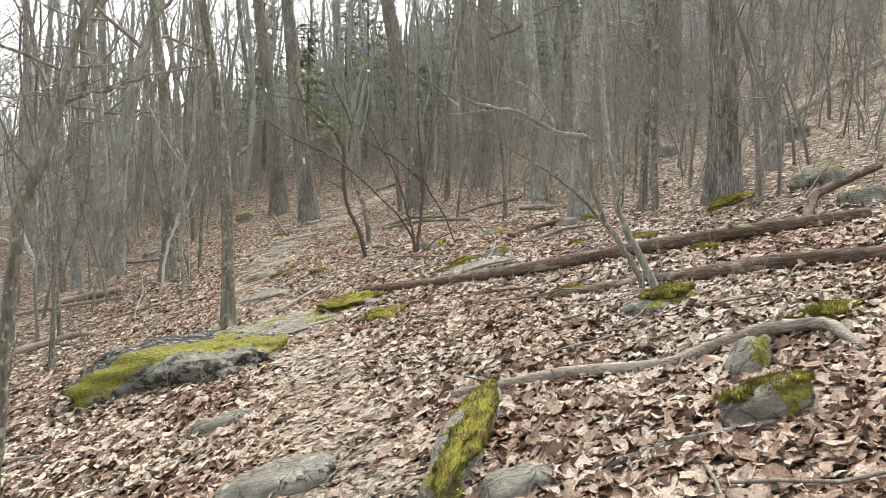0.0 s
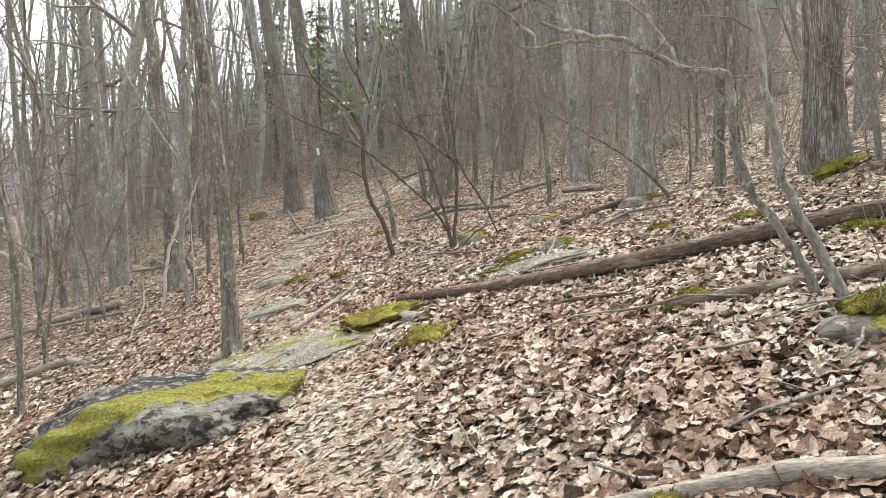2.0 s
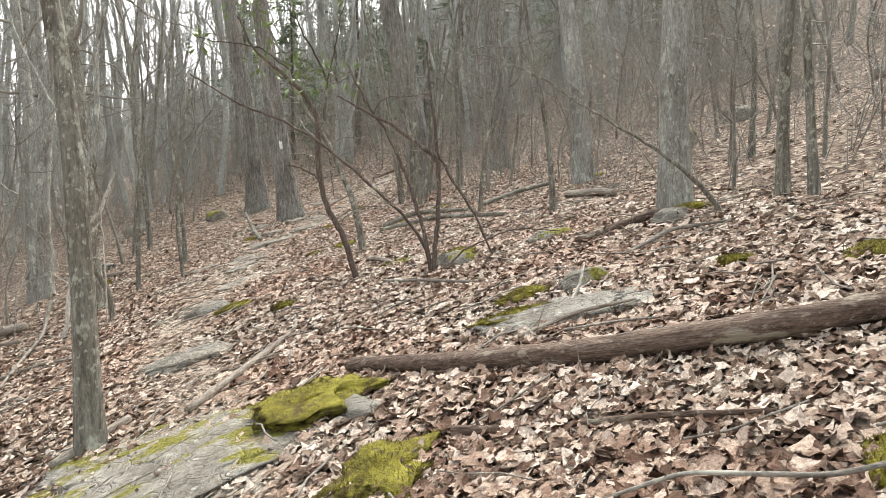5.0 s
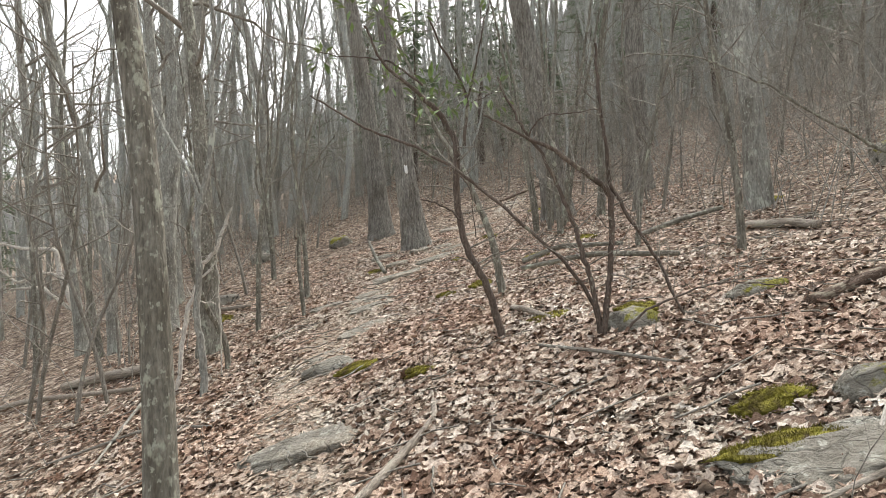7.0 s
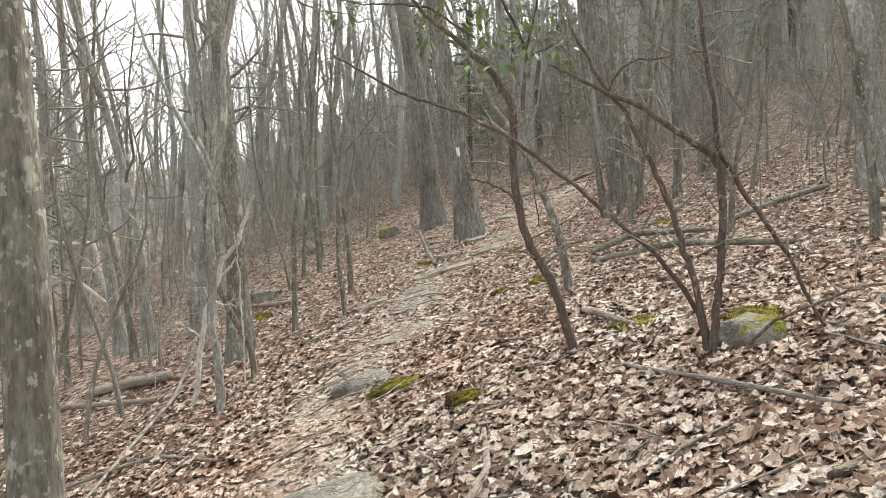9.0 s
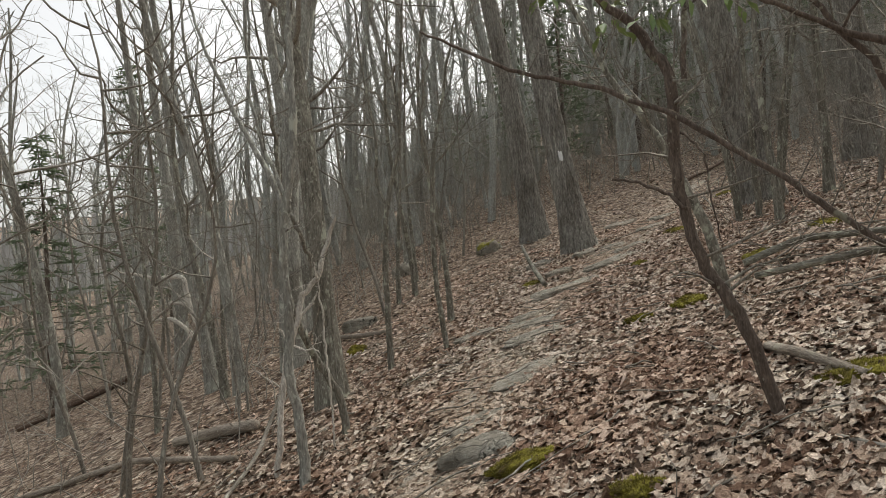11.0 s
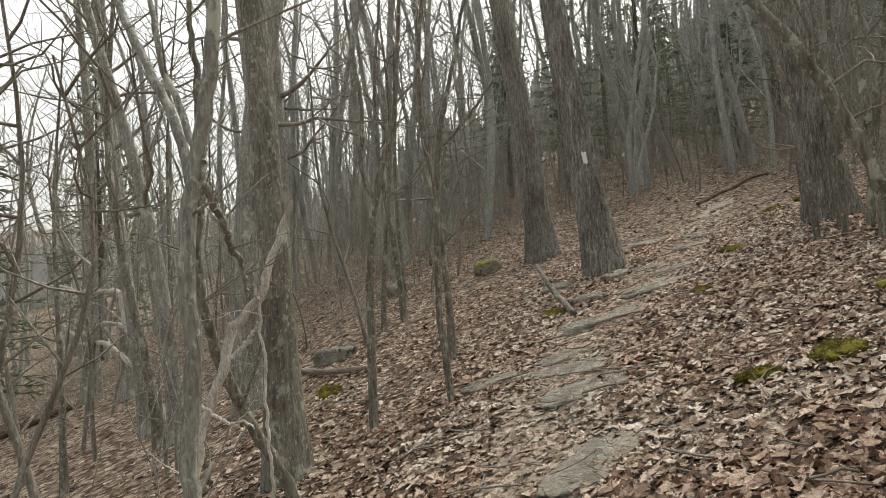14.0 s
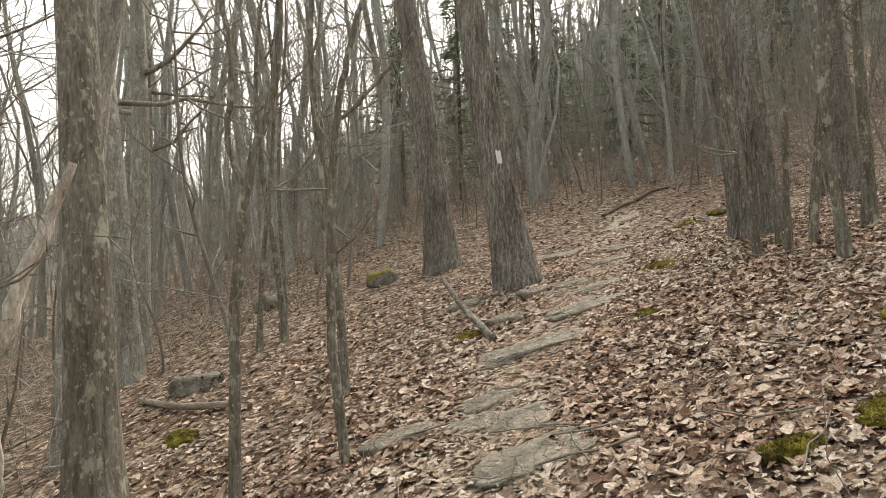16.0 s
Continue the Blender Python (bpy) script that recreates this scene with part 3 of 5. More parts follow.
LAUREL_TREE = bent_stems("crooked_laurel_tree", (0.21, 12.7), "crooked reddish-brown laurel tree with evergreen top leaves", [
    [(0.24, 12.7, 0.85, 0.07), (0.21, 12.7, 1.12, 0.058), (0.09, 12.7, 1.66, 0.054), (-0.1, 12.7, 2.03, 0.05), (-0.18, 12.7, 2.35, 0.049), (-0.22, 12.7, 2.71, 0.052), (-0.15, 12.7, 3.07, 0.049),
     (-0.32, 12.7, 3.40, 0.042), (-0.56, 12.6, 3.65, 0.03), (-0.83, 12.5, 3.82, 0.022), (-1.1, 12.4, 4.2, 0.014)],
    [(-0.2, 12.7, 2.3, 0.02), (-0.32, 12.72, 2.42, 0.016), (-0.6, 12.75, 2.52, 0.01)],
    [(-0.15, 12.7, 3.05, 0.026), (-0.12, 12.75, 3.5, 0.022), (-0.25, 12.8, 3.9, 0.018), (-0.5, 12.8, 4.4, 0.012)],
    [(-0.56, 12.6, 3.65, 0.018), (-0.9, 12.65, 3.95, 0.014), (-1.3, 12.7, 4.0, 0.01), (-1.65, 12.7, 4.05, 0.005)],
    [(-0.12, 12.75, 3.5, 0.016), (0.02, 12.75, 4.0, 0.012), (0.15, 12.75, 4.6, 0.007)],
    [(-0.12, 12.72, 3.45, 0.01), (0.05, 12.7, 3.55, 0.007), (0.2, 12.7, 3.58, 0.004)],
    [(-0.22, 12.7, 2.75, 0.014), (-0.1, 12.6, 2.6, 0.01), (-0.05, 12.55, 2.1, 0.006)]], BARK_BROWN, 1.6, 33, 0.55, slim=0.66)
bent_stems("leaning_sapling", (-1.74, 3.6), "leaning crooked grey sapling with a broken limb", [
    [(-1.78, 3.6, -0.45, 0.045), (-1.72, 3.6, 0.11, 0.042), (-1.66, 3.6, 0.9, 0.039), (-1.6, 3.6, 1.55, 0.038), (-1.47, 3.6, 1.84, 0.036), (-1.39, 3.6, 2.23, 0.026), (-1.26, 3.6, 2.6, 0.02), (-1.1, 3.7, 3.6, 0.012)],
    [(-1.62, 3.62, 1.45, 0.03), (-1.57, 3.64, 1.72, 0.028), (-1.5, 3.66, 2.0, 0.012)],
    [(-1.41, 3.6, 2.15, 0.012), (-1.7, 3.6, 2.25, 0.01), (-2.1, 3.6, 2.3, 0.006)],
    [(-1.43, 3.62, 2.0, 0.01), (-1.1, 3.8, 2.2, 0.008), (-0.75, 4.0, 2.35, 0.004)]], BARK_GREY, 0.5, 34, 0.4)
bent_stems("forked_sapling", (-3.72, 17.25), "slim forked sapling beside the trail", [
    [(-3.72, 17.25, 0.45, 0.065), (-3.72, 17.25, 0.73, 0.058), (-3.72, 17.25, 1.62, 0.05), (-3.65, 17.25, 2.64, 0.044), (-3.58, 17.25, 2.99, 0.041), (-3.37, 17.25, 3.64, 0.032), (-3.28, 17.25, 4.67, 0.026), (-3.1, 17.3, 6.2, 0.012)],
    [(-3.6, 17.25, 2.92, 0.03), (-3.75, 17.25, 3.32, 0.028), (-3.67, 17.25, 3.94, 0.024), (-3.79, 17.25, 4.75, 0.018), (-3.9, 17.3, 6, 0.01)]], BARK_GREY, 1.4, 35, 0.8)
bent_stems("forked_sapling", (-3.01, 17.5), "slim forked sapling beside the trail", [
    [(-3.01, 17.5, 0.7, 0.06), (-3.01, 17.5, 0.94, 0.052), (-3.05, 17.5, 2.08, 0.044), (-3.0, 17.5, 3.12, 0.042), (-2.96, 17.5, 3.64, 0.034), (-2.81, 17.5, 4.26, 0.025), (-2.5, 17.5, 5.4, 0.012)],
    [(-2.97, 17.5, 3.46, 0.02), (-2.69, 17.5, 3.71, 0.018), (-2.38, 17.5, 4.09, 0.01)]], BARK_GREY, 1.2, 36, 0.7)
bent_stems("curved_sapling", (-3.26, 13.66), "curved grey sapling with a forked top", [
    [(-3.24, 13.66, 0.2, 0.052), (-3.26, 13.66, 0.7, 0.042), (-3.28, 13.66, 1.22, 0.039), (-3.29, 13.66, 1.91, 0.038), (-3.29, 13.66, 2.08, 0.037), (-3.26, 13.66, 2.3, 0.036), (-3.21, 13.66, 2.69, 0.036), (-3.17, 13.66, 2.85, 0.035),
     (-3.12, 13.66, 3.1, 0.033), (-3.08, 13.66, 3.44, 0.031), (-3.04, 13.7, 4.6, 0.025), (-3.2, 13.8, 6.4, 0.01)],
    [(-3.24, 13.66, 2.58, 0.026), (-3.34, 13.71, 2.78, 0.024), (-3.45, 13.77, 2.95, 0.023), (-3.66, 13.89, 3.24, 0.022), (-3.95, 14.0, 3.68, 0.02), (-4.4, 14.3, 4.6, 0.013), (-4.7, 14.5, 5.6, 0.006)],
    [(-3.2, 13.66, 2.71, 0.02), (-3.31, 13.73, 2.91, 0.018), (-3.44, 13.8, 3.16, 0.016), (-3.6, 13.9, 3.7, 0.011), (-3.65, 14.0, 4.6, 0.006)],
    [(-3.22, 13.68, 2.62, 0.02), (-3.2, 13.82, 2.46, 0.019), (-3.23, 13.94, 2.32, 0.016), (-3.27, 14.06, 2.21, 0.012), (-3.31, 14.18, 2.16, 0.01), (-3.36, 14.3, 2.05, 0.007)]], BARK_PALE, 0.8, 38, 0.6, slim=1.0)
bent_stems("arching_sapling", (-3.42, 14.95), "dark sapling bent in an arch beside a tree", [
    [(-3.4, 14.95, 0.3, 0.05), (-3.44, 14.9, 0.85, 0.042), (-3.56, 14.75, 1.22, 0.04), (-3.65, 14.62, 1.5, 0.038), (-3.69, 14.5, 1.76, 0.036), (-3.68, 14.4, 2.02, 0.033), (-3.66, 14.35, 2.3, 0.03), (-3.6, 14.3, 2.7, 0.026), (-3.62, 14.3, 3.4, 0.02), (-3.8, 14.4, 4.8, 0.008)]], BARK_GREY, 1.2, 55, 0.5, slim=0.9)
bent_stems("broken_dead_stem", (-3.72, 14.3), "bleached broken dead stem leaning on a tree", [
    [(-3.84, 14.25, 0.2, 0.034), (-3.74, 14.3, 0.95, 0.034), (-3.68, 14.35, 1.34, 0.033), (-3.6, 14.41, 1.62, 0.032), (-3.55, 14.46, 1.91, 0.032), (-3.42, 14.49, 2.06, 0.03), (-3.37, 14.52, 2.17, 0.027), (-3.3, 14.54, 2.38, 0.024), (-3.27, 14.57, 2.49, 0.022), (-3.21, 14.6, 2.63, 0.014)],
    [(-3.38, 14.45, 2.06, 0.013), (-3.39, 14.45, 2.18, 0.01), (-3.4, 14.45, 2.3, 0.004)],
    [(-3.57, 14.45, 1.73, 0.016), (-3.49, 14.45, 1.81, 0.015), (-3.39, 14.45, 1.94, 0.007)],
    [(-3.33, 14.45, 0.5, 0.011), (-3.33, 14.45, 1.3, 0.011), (-3.33, 14.45, 1.58, 0.01), (-3.35, 14.45, 1.77, 0.01), (-3.37, 14.45, 1.91, 0.009), (-3.36, 14.45, 2.05, 0.008)],
    [(-3.66, 14.2, 1.62, 0.01), (-3.52, 14.2, 1.48, 0.01), (-3.44, 14.2, 1.43, 0.009), (-3.29, 14.2, 1.39, 0.006)]], WOOD_DEAD, 0.25, 39, 0.25, WOOD_DEAD, 0.2, 0.86)


bent_stems("slanting_tree", (0.28, 15.1), "slender grey tree slanting over the trail", [
    [(0.34, 15.1, 0.9, 0.08), (0.29, 15.1, 1.4, 0.07), (0.22, 15.1, 1.87, 0.062), (0.17, 15.1, 2.17, 0.058), (0.03, 15.1, 2.6, 0.052), (-0.18, 15.1, 3.05, 0.046), (-0.59, 15.1, 3.75, 0.036), (-1.1, 15.2, 5.0, 0.02)]], BARK_GREY, 1.5, 51, 0.7)
bent_stems("many_stemmed_tree", (1.65, 21.1), "clump of slim grey stems growing from one foot", [
    [(1.65 + 0.32 * math.cos(a), 21.1 + 0.25 * math.sin(a), 1.9, 0.062), (1.65 + 0.4 * math.cos(a), 21.1 + 0.3 * math.sin(a), 3.0, 0.06), (1.65 + 0.75 * math.cos(a), 21.1 + 0.6 * math.sin(a), 5.0, 0.045), (1.65 + 1.5 * math.cos(a), 21.1 + math.sin(a), 8.5, 0.02)]
    for a in (0.3, 1.5, 2.5, 3.4, 4.5, 5.5)], BARK_GREY, 1.0, 52, 0.9)
bent_stems("overhanging_sapling", (4.1, 10.9), "crooked sapling with a long limb over the slope", [
    [(4.15, 10.9, 1.4, 0.05), (3.95, 10.95, 1.9, 0.034), (3.5, 11, 2.35, 0.026), (3.0, 11, 2.67, 0.017), (2.4, 11, 3.0, 0.012), (1.7, 11, 3.38, 0.008), (1.2, 11, 3.45, 0.005)],
    ], BARK_GREY, 2.0, 53, 0.5)
bent_stems("dead_shrub", (-8.83, 21.24), "dead shrub with bleached broken limbs below the trail", [
    [(-8.8, 21.24, -0.2, 0.1), (-8.83, 21.24, 0.05, 0.09), (-9.22, 21.24, 0.8, 0.08), (-9.56, 21.24, 1.72, 0.07), (-9.61, 21.24, 2.25, 0.06), (-10.45, 21.24, 2.3, 0.045), (-11.3, 21.24, 2.5, 0.02)],
    [(-9.22, 21.24, 0.8, 0.06), (-9.97, 21.2, 1.4, 0.055), (-10.76, 21.2, 1.36, 0.03)],
    [(-9.5, 21.24, 1.62, 0.05), (-10.03, 21.2, 1.75, 0.05), (-10.57, 21.2, 1.49, 0.045), (-11.06, 21.2, 1.87, 0.02)]], WOOD_DEAD, 0.8, 54, 0.5, WOOD_DEAD, 0.15)


def leaf_quads(rng, centre, ways, length, width):
    """Pointed leaves of four quads each, at the given places and directions."""
    v, q = [], []
    for k, (c, d) in enumerate(zip(centre, ways)):
        d = d / (np.linalg.norm(d) + 1e-9)
        s = np.cross(d, [0, 0, 1.0]) + rng.normal(0, 0.15, 3)
        s /= np.linalg.norm(s)
        up = np.cross(s, d)
        for t, w, lift in ((0, 0.1, 0), (0.5, 1, 0.05), (1, 0.05, -0.03)):
            m = c + d * length * t
            v += [m - s * width * w + up * length * 0.12 * w, m + up * length * lift * 0, m + s * width * w + up * length * 0.12 * w]
        b = 9 * k
        q += [(b, b + 1, b + 4, b + 3), (b + 1, b + 2, b + 5, b + 4), (b + 3, b + 4, b + 7, b + 6), (b + 4, b + 5, b + 8, b + 7)]
    return np.array(v), np.array(q)


def laurel_leaves(parent, centres, seed, each=26):
    rng = np.random.RandomState(seed)
    base = np.array(parent.matrix_basis.translation)
    c, w = [], []
    for x, y, z, size in centres:
        for _ in range(each):
            d = rng.normal(0, 1, 3)
            d /= np.linalg.norm(d)
            c.append(np.array([x, y, z]) - base + d * size * rng.uniform(0.2, 1))
            w.append(d + [0, 0, 0.2])
    part("foliage", mesh_of("foliage", *leaf_quads(rng, c, w, 0.11, 0.024)), LAUREL, parent, "glossy evergreen leaves")


laurel_leaves(LAUREL_TREE, [(x, 12.68, z, 0.17) for x, z in (
    (-0.95, 4.4), (-0.6, 4.45), (0.14, 4.6), (-0.56, 3.5), (-0.1, 3.62), (-0.86, 4.13), (-1.58, 4.0), (-1.26, 4.5), (-0.3, 3.5), (0.13, 3.57), (-0.47, 3.66), (-0.89, 3.72))], 41, 18)


def blaze():
    """Paint mark lying on the trunk's curve."""
    rows = []
    for i in range(5):
        a = (i - 2) * 0.065 - 1.24
        for j in range(7):
            z = 3.99 + 0.2 * j / 6 + 0.012 * math.sin(2.1 * i + j)
            lean_x, lean_y = -1.5 - 0.15 * (z - 2.0) - 0.0, 23.05 + 0.05 * (z - 2.0)
            rows.append((lean_x + 0.315 * math.cos(a), lean_y + 0.315 * math.sin(a), z))
    i = np.arange(35).reshape(5, 7)
    quads = np.stack([i[:-1, :-1], i[1:, :-1], i[1:, 1:], i[:-1, 1:]], -1).reshape(-1, 4)
    ob = part("paint_blaze", mesh_of("paint_blaze", np.array(rows) - np.array(BLAZED.matrix_basis.translation), quads), PAINT, BLAZED.children[0], "white rectangular trail blaze")
    sol = ob.modifiers.new("thick", "SOLIDIFY")
    sol.thickness = 0.004


blaze()


# ---- stones and moss ----
def stone(name, place, size, rz, label, material, seed, sink=0.35, tilt=(0, 0), detail=4, square=2.8, category="rock", lie=0.9, flake=0.05):
    """A weathered stone: a rounded block with broken, layered faces, bedded in the ground."""
    bm = bmesh.new()
    bmesh.ops.create_icosphere(bm, subdivisions=detail, radius=1)
    off = Vector((seed * 3.7, seed * 1.3, seed * 5.1))
    for v in bm.verts:
        p = v.co.normalized()
        k = (abs(p.x) ** square + abs(p.y) ** square + abs(p.z) ** square) ** (-1 / square)
        q = p * k
        d = 1 + 0.26 * noise.noise(q * 1.3 + off) + 0.12 * noise.noise(q * 2.9 + off) + 0.06 * noise.noise(q * 7 + off) + 0.04 * noise.noise(Vector((q.x * 9, q.y * 9, q.z * 24)) + off)
        step = flake * noise.noise(Vector((q.x * 1.1, q.y * 1.1, math.floor(q.z * 5 + q.x) * 2.7)) + off)
        q = q * (d + step)
        top = q.z if q.z < 0 or square < 3 else q.z * 0.7 + 0.25 * min(q.z, 0.55)
        v.co = Vector((q.x * size[0] / 2, q.y * size[1] / 2, top * size[2] * 0.85))
    for f in bm.faces:
        f.smooth = True
    me = bpy.data.meshes.new(name)
    bm.to_mesh(me)
    bm.free()
    x, y = place
    slope_x = float(hill(x + 0.2, y) - hill(x - 0.2, y)) / 0.4
    slope_y = float(hill(x, y + 0.2) - hill(x, y - 0.2)) / 0.4
    ob = part(name, me, material)
    lay = Vector((0, 0, 1)).rotation_difference(Vector((-slope_x * lie, -slope_y * lie, 1))).to_matrix().to_4x4()
    ob.matrix_basis = Matrix.Translation((x, y, float(floor_z(x, y)) + size[2] * (0.2 - sink))) @ lay @ pose(0, 0, 0, tilt[0], tilt[1], rz)
    return tagged(ob, label, category)


def moss(place, size, rz, seed, lift=0.0, label="bright yellow-green moss cushion on the ground"):
    """A lumpy cushion of moss with a nubbly skin."""
    bm = bmesh.new()
    bmesh.ops.create_icosphere(bm, subdivisions=4, radius=1)
    off = Vector((seed * 2.1, seed * 4.7, seed))
    for v in bm.verts:
        p = v.co.copy()
        flat = Vector((p.x, p.y, 0))
        edge = 1 + 0.5 * noise.noise(flat * 1.6 + off) + 0.4 * noise.noise(flat * 4 + off) + 0.22 * noise.noise(flat * 11 + off)
        h = 0.75 + 0.5 * noise.noise(p * 2.2 + off) + 0.25 * noise.noise(p * 7 + off) + 0.22 * noise.noise(p * 22 + off)
        rise = p.z if p.z < 0 else p.z ** 1.5
        v.co = Vector((p.x * edge * size[0] / 2, p.y * edge * size[1] / 2, rise * h * size[2] * 0.62))
    bm.normal_update()
    r = random.Random(seed)
    for f in [f for f in bm.faces if f.normal.z > 0.1]:
        c, out = f.calc_center_median(), f.normal
        for _ in range(3):
            p = c + Vector((r.uniform(-1, 1) * size[0], r.uniform(-1, 1) * size[1], 0)) * 0.02
            a = r.uniform(0, 6.283)
            w = Vector((math.cos(a), math.sin(a), 0)) * r.uniform(0.0015, 0.003)
            tip = p + (out + Vector((r.uniform(-0.7, 0.7), r.uniform(-0.7, 0.7), 0.5))).normalized() * r.uniform(0.008, 0.028)
            bm.faces.new([bm.verts.new(q) for q in (p - w, p + w, tip)])
    for f in bm.faces:
        f.smooth = True
    me = bpy.data.meshes.new("moss_cushion")
    bm.to_mesh(me)
    bm.free()
    x, y = place
    ob = part("moss_cushion", me, MOSS)
    n = Vector((-float(hill(x + 0.2, y) - hill(x - 0.2, y)) / 0.4, -float(hill(x, y + 0.2) - hill(x, y - 0.2)) / 0.4, 1))
    ob.matrix_basis = Matrix.Translation((x, y, float(floor_z(x, y)) + lift + 0.02)) @ Vector((0, 0, 1)).rotation_difference(n).to_matrix().to_4x4() @ pose(0, 0, 0, 0, 0, rz)
    return tagged(ob, label, "moss")


stone("mossy_boulder", (-1.66, 7.0), (2.3, 1.15, 0.34), -20, "large low boulder with moss stripe and black lichen", ROCK_BOULDER, 4, 0.18, (4, 0), 5, square=2.2, lie=0.72, flake=0.10)
stone("flaking_rock", (-2.1, 7.45), (1.1, 0.42, 0.3), -24, "dark flaking rock against the mossy boulder", ROCK_DARK, 9, 0.1, (14, 0), 5, lie=0.6)
stone("bedrock_ledge", (-0.55, 8.45), (2.3, 1.4, 0.065), 8, "flat grey bedrock ledge in the trail", ROCK_DUSTY, 2, 0.3, (0, 0), 5)
moss((-0.12, 8.42), (0.78, 0.64, 0.14), 10, 1, 0.03, "yellow-green moss mound on the bedrock ledge")
moss((0.26, 7.2), (0.46, 0.58, 0.13), -20, 2, 0.0, "yellow-green moss cushion in leaf litter")
stone("pale_stone", (0.2, 8.12), (0.22, 0.34, 0.10), 20, "small pale lichened stone", ROCK, 3, 0.3, detail=3)
stone("flat_stone", (-1.4, 10.98), (0.92, 0.52, 0.10), 14, "flat grey stone lying in the trail", ROCK_STEP, 4, 0.08)
stone("rock_slab", (1.66, 8.82), (1.3, 0.62, 0.10), -4, "pale lichened rock slab behind the fallen log", ROCK, 5, 0.35, detail=5)
moss((1.3, 8.98), (0.55, 0.2, 0.035), -4, 3, 0.04, "green moss on the rock slab")
moss((1.5, 9.55), (0.5, 0.25, 0.12), 10, 4)
stone("dark_stone", (1.98, 9.42), (0.45, 0.22, 0.13), 20, "dark mossy stone beside the slab", ROCK_MOSSY, 6, 0.2, detail=3)
stone("mossy_stone", (0.56, 3.3), (0.25, 1.2, 0.17), -22, "long stone capped with golden moss", ROCK_MOSSY, 7, 0.3)
moss((0.56, 3.28), (0.22, 1.15, 0.10), -22, 5, 0.08, "golden moss capping a long stone")
stone("pale_stone", (0.66, 2.72), (0.35, 0.25, 0.1), 10, "pale stone at the foot of a mossy stone", ROCK, 8, 0.2, detail=3)
stone("round_stone", (-0.37, 3.5), (0.6, 0.36, 0.11), 10, "grey layered stone beside the trail", ROCK, 9, 0.25)
stone("narrow_stone", (-0.86, 4.82), (0.5, 0.18, 0.12), 22, "narrow grey stone in leaf litter", ROCK, 10, 0.25, detail=3)
stone("mossy_stone", (1.7, 2.66), (0.42, 0.22, 0.16), 12, "moss-topped stone with pale lichen sides", ROCK_MOSSY, 11, 0.15)
moss((1.69, 2.67), (0.38, 0.17, 0.06), 12, 6, 0.10, "moss on top of a stone")
stone("upright_stone", (1.95, 3.24), (0.40, 0.2, 0.12), 30, "upright mossy stone under a dead limb", ROCK_MOSSY, 12, 0.2, (0, -32), square=2.1)
stone("mossy_stone", (2.2, 4.75), (0.6, 0.3, 0.13), 20, "mossy stone at the foot of the twin tree", ROCK_MOSSY, 13, 0.25)
moss((2.25, 4.78), (0.45, 0.25, 0.1), 20, 7, 0.08, "moss on a stone at a tree foot")
moss((2.75, 3.72), (0.38, 0.26, 0.1), 0, 8)
moss((1.93, 6.1), (0.4, 0.3, 0.1), 30, 9)
moss((3.46, 6.55), (0.35, 0.3, 0.12), 0, 10)
moss((3.5, 8.2), (0.5, 0.3, 0.08), 0, 11)
stone("grey_stone", (-1.7, 13.4), (0.55, 0.3, 0.14), 10, "grey stone at the trail's edge", ROCK, 14, 0.2, detail=3)
moss((-1.3, 12.9), (0.45, 0.26, 0.12), 8, 13, 0.0, "yellow moss clump at the trail's edge")
moss((-0.63, 12.15), (0.3, 0.24, 0.1), 20, 14, 0.0, "yellow moss clump in leaf litter")
stone("mossy_stone", (1.32, 12.0), (0.5, 0.5, 0.16), 30, "mossy stone at the shrub's foot", ROCK_MOSSY, 15, 0.2, detail=3)
moss((1.4, 12.2), (0.35, 0.4, 0.1), 30, 15, 0.06)
stone("mossy_stone", (2.42, 12.0), (0.55, 0.3, 0.15), 10, "mossy stone in leaf litter", ROCK_MOSSY, 16, 0.2, detail=3)
moss((2.9, 8.9), (0.3, 0.2, 0.07), 0, 16)
moss((3.95, 11.75), (0.7, 0.35, 0.1), 20, 17, 0.0, "moss on roots at a tree foot")
moss((5.5, 9.6), (0.8, 0.5, 0.18), 20, 18, 0.0, "moss at the foot of the furrowed oak")
moss((5.1, 18.3), (0.6, 0.4, 0.15), 0, 19)
moss((0.7, 13.0), (0.5, 0.3, 0.06), 0, 20)
stone("step_slab", (-1.5, 19.3), (1.15, 0.42, 0.09), 12, "pale flat stone slab forming a trail step", ROCK_STEP, 17, 0.0, square=4)
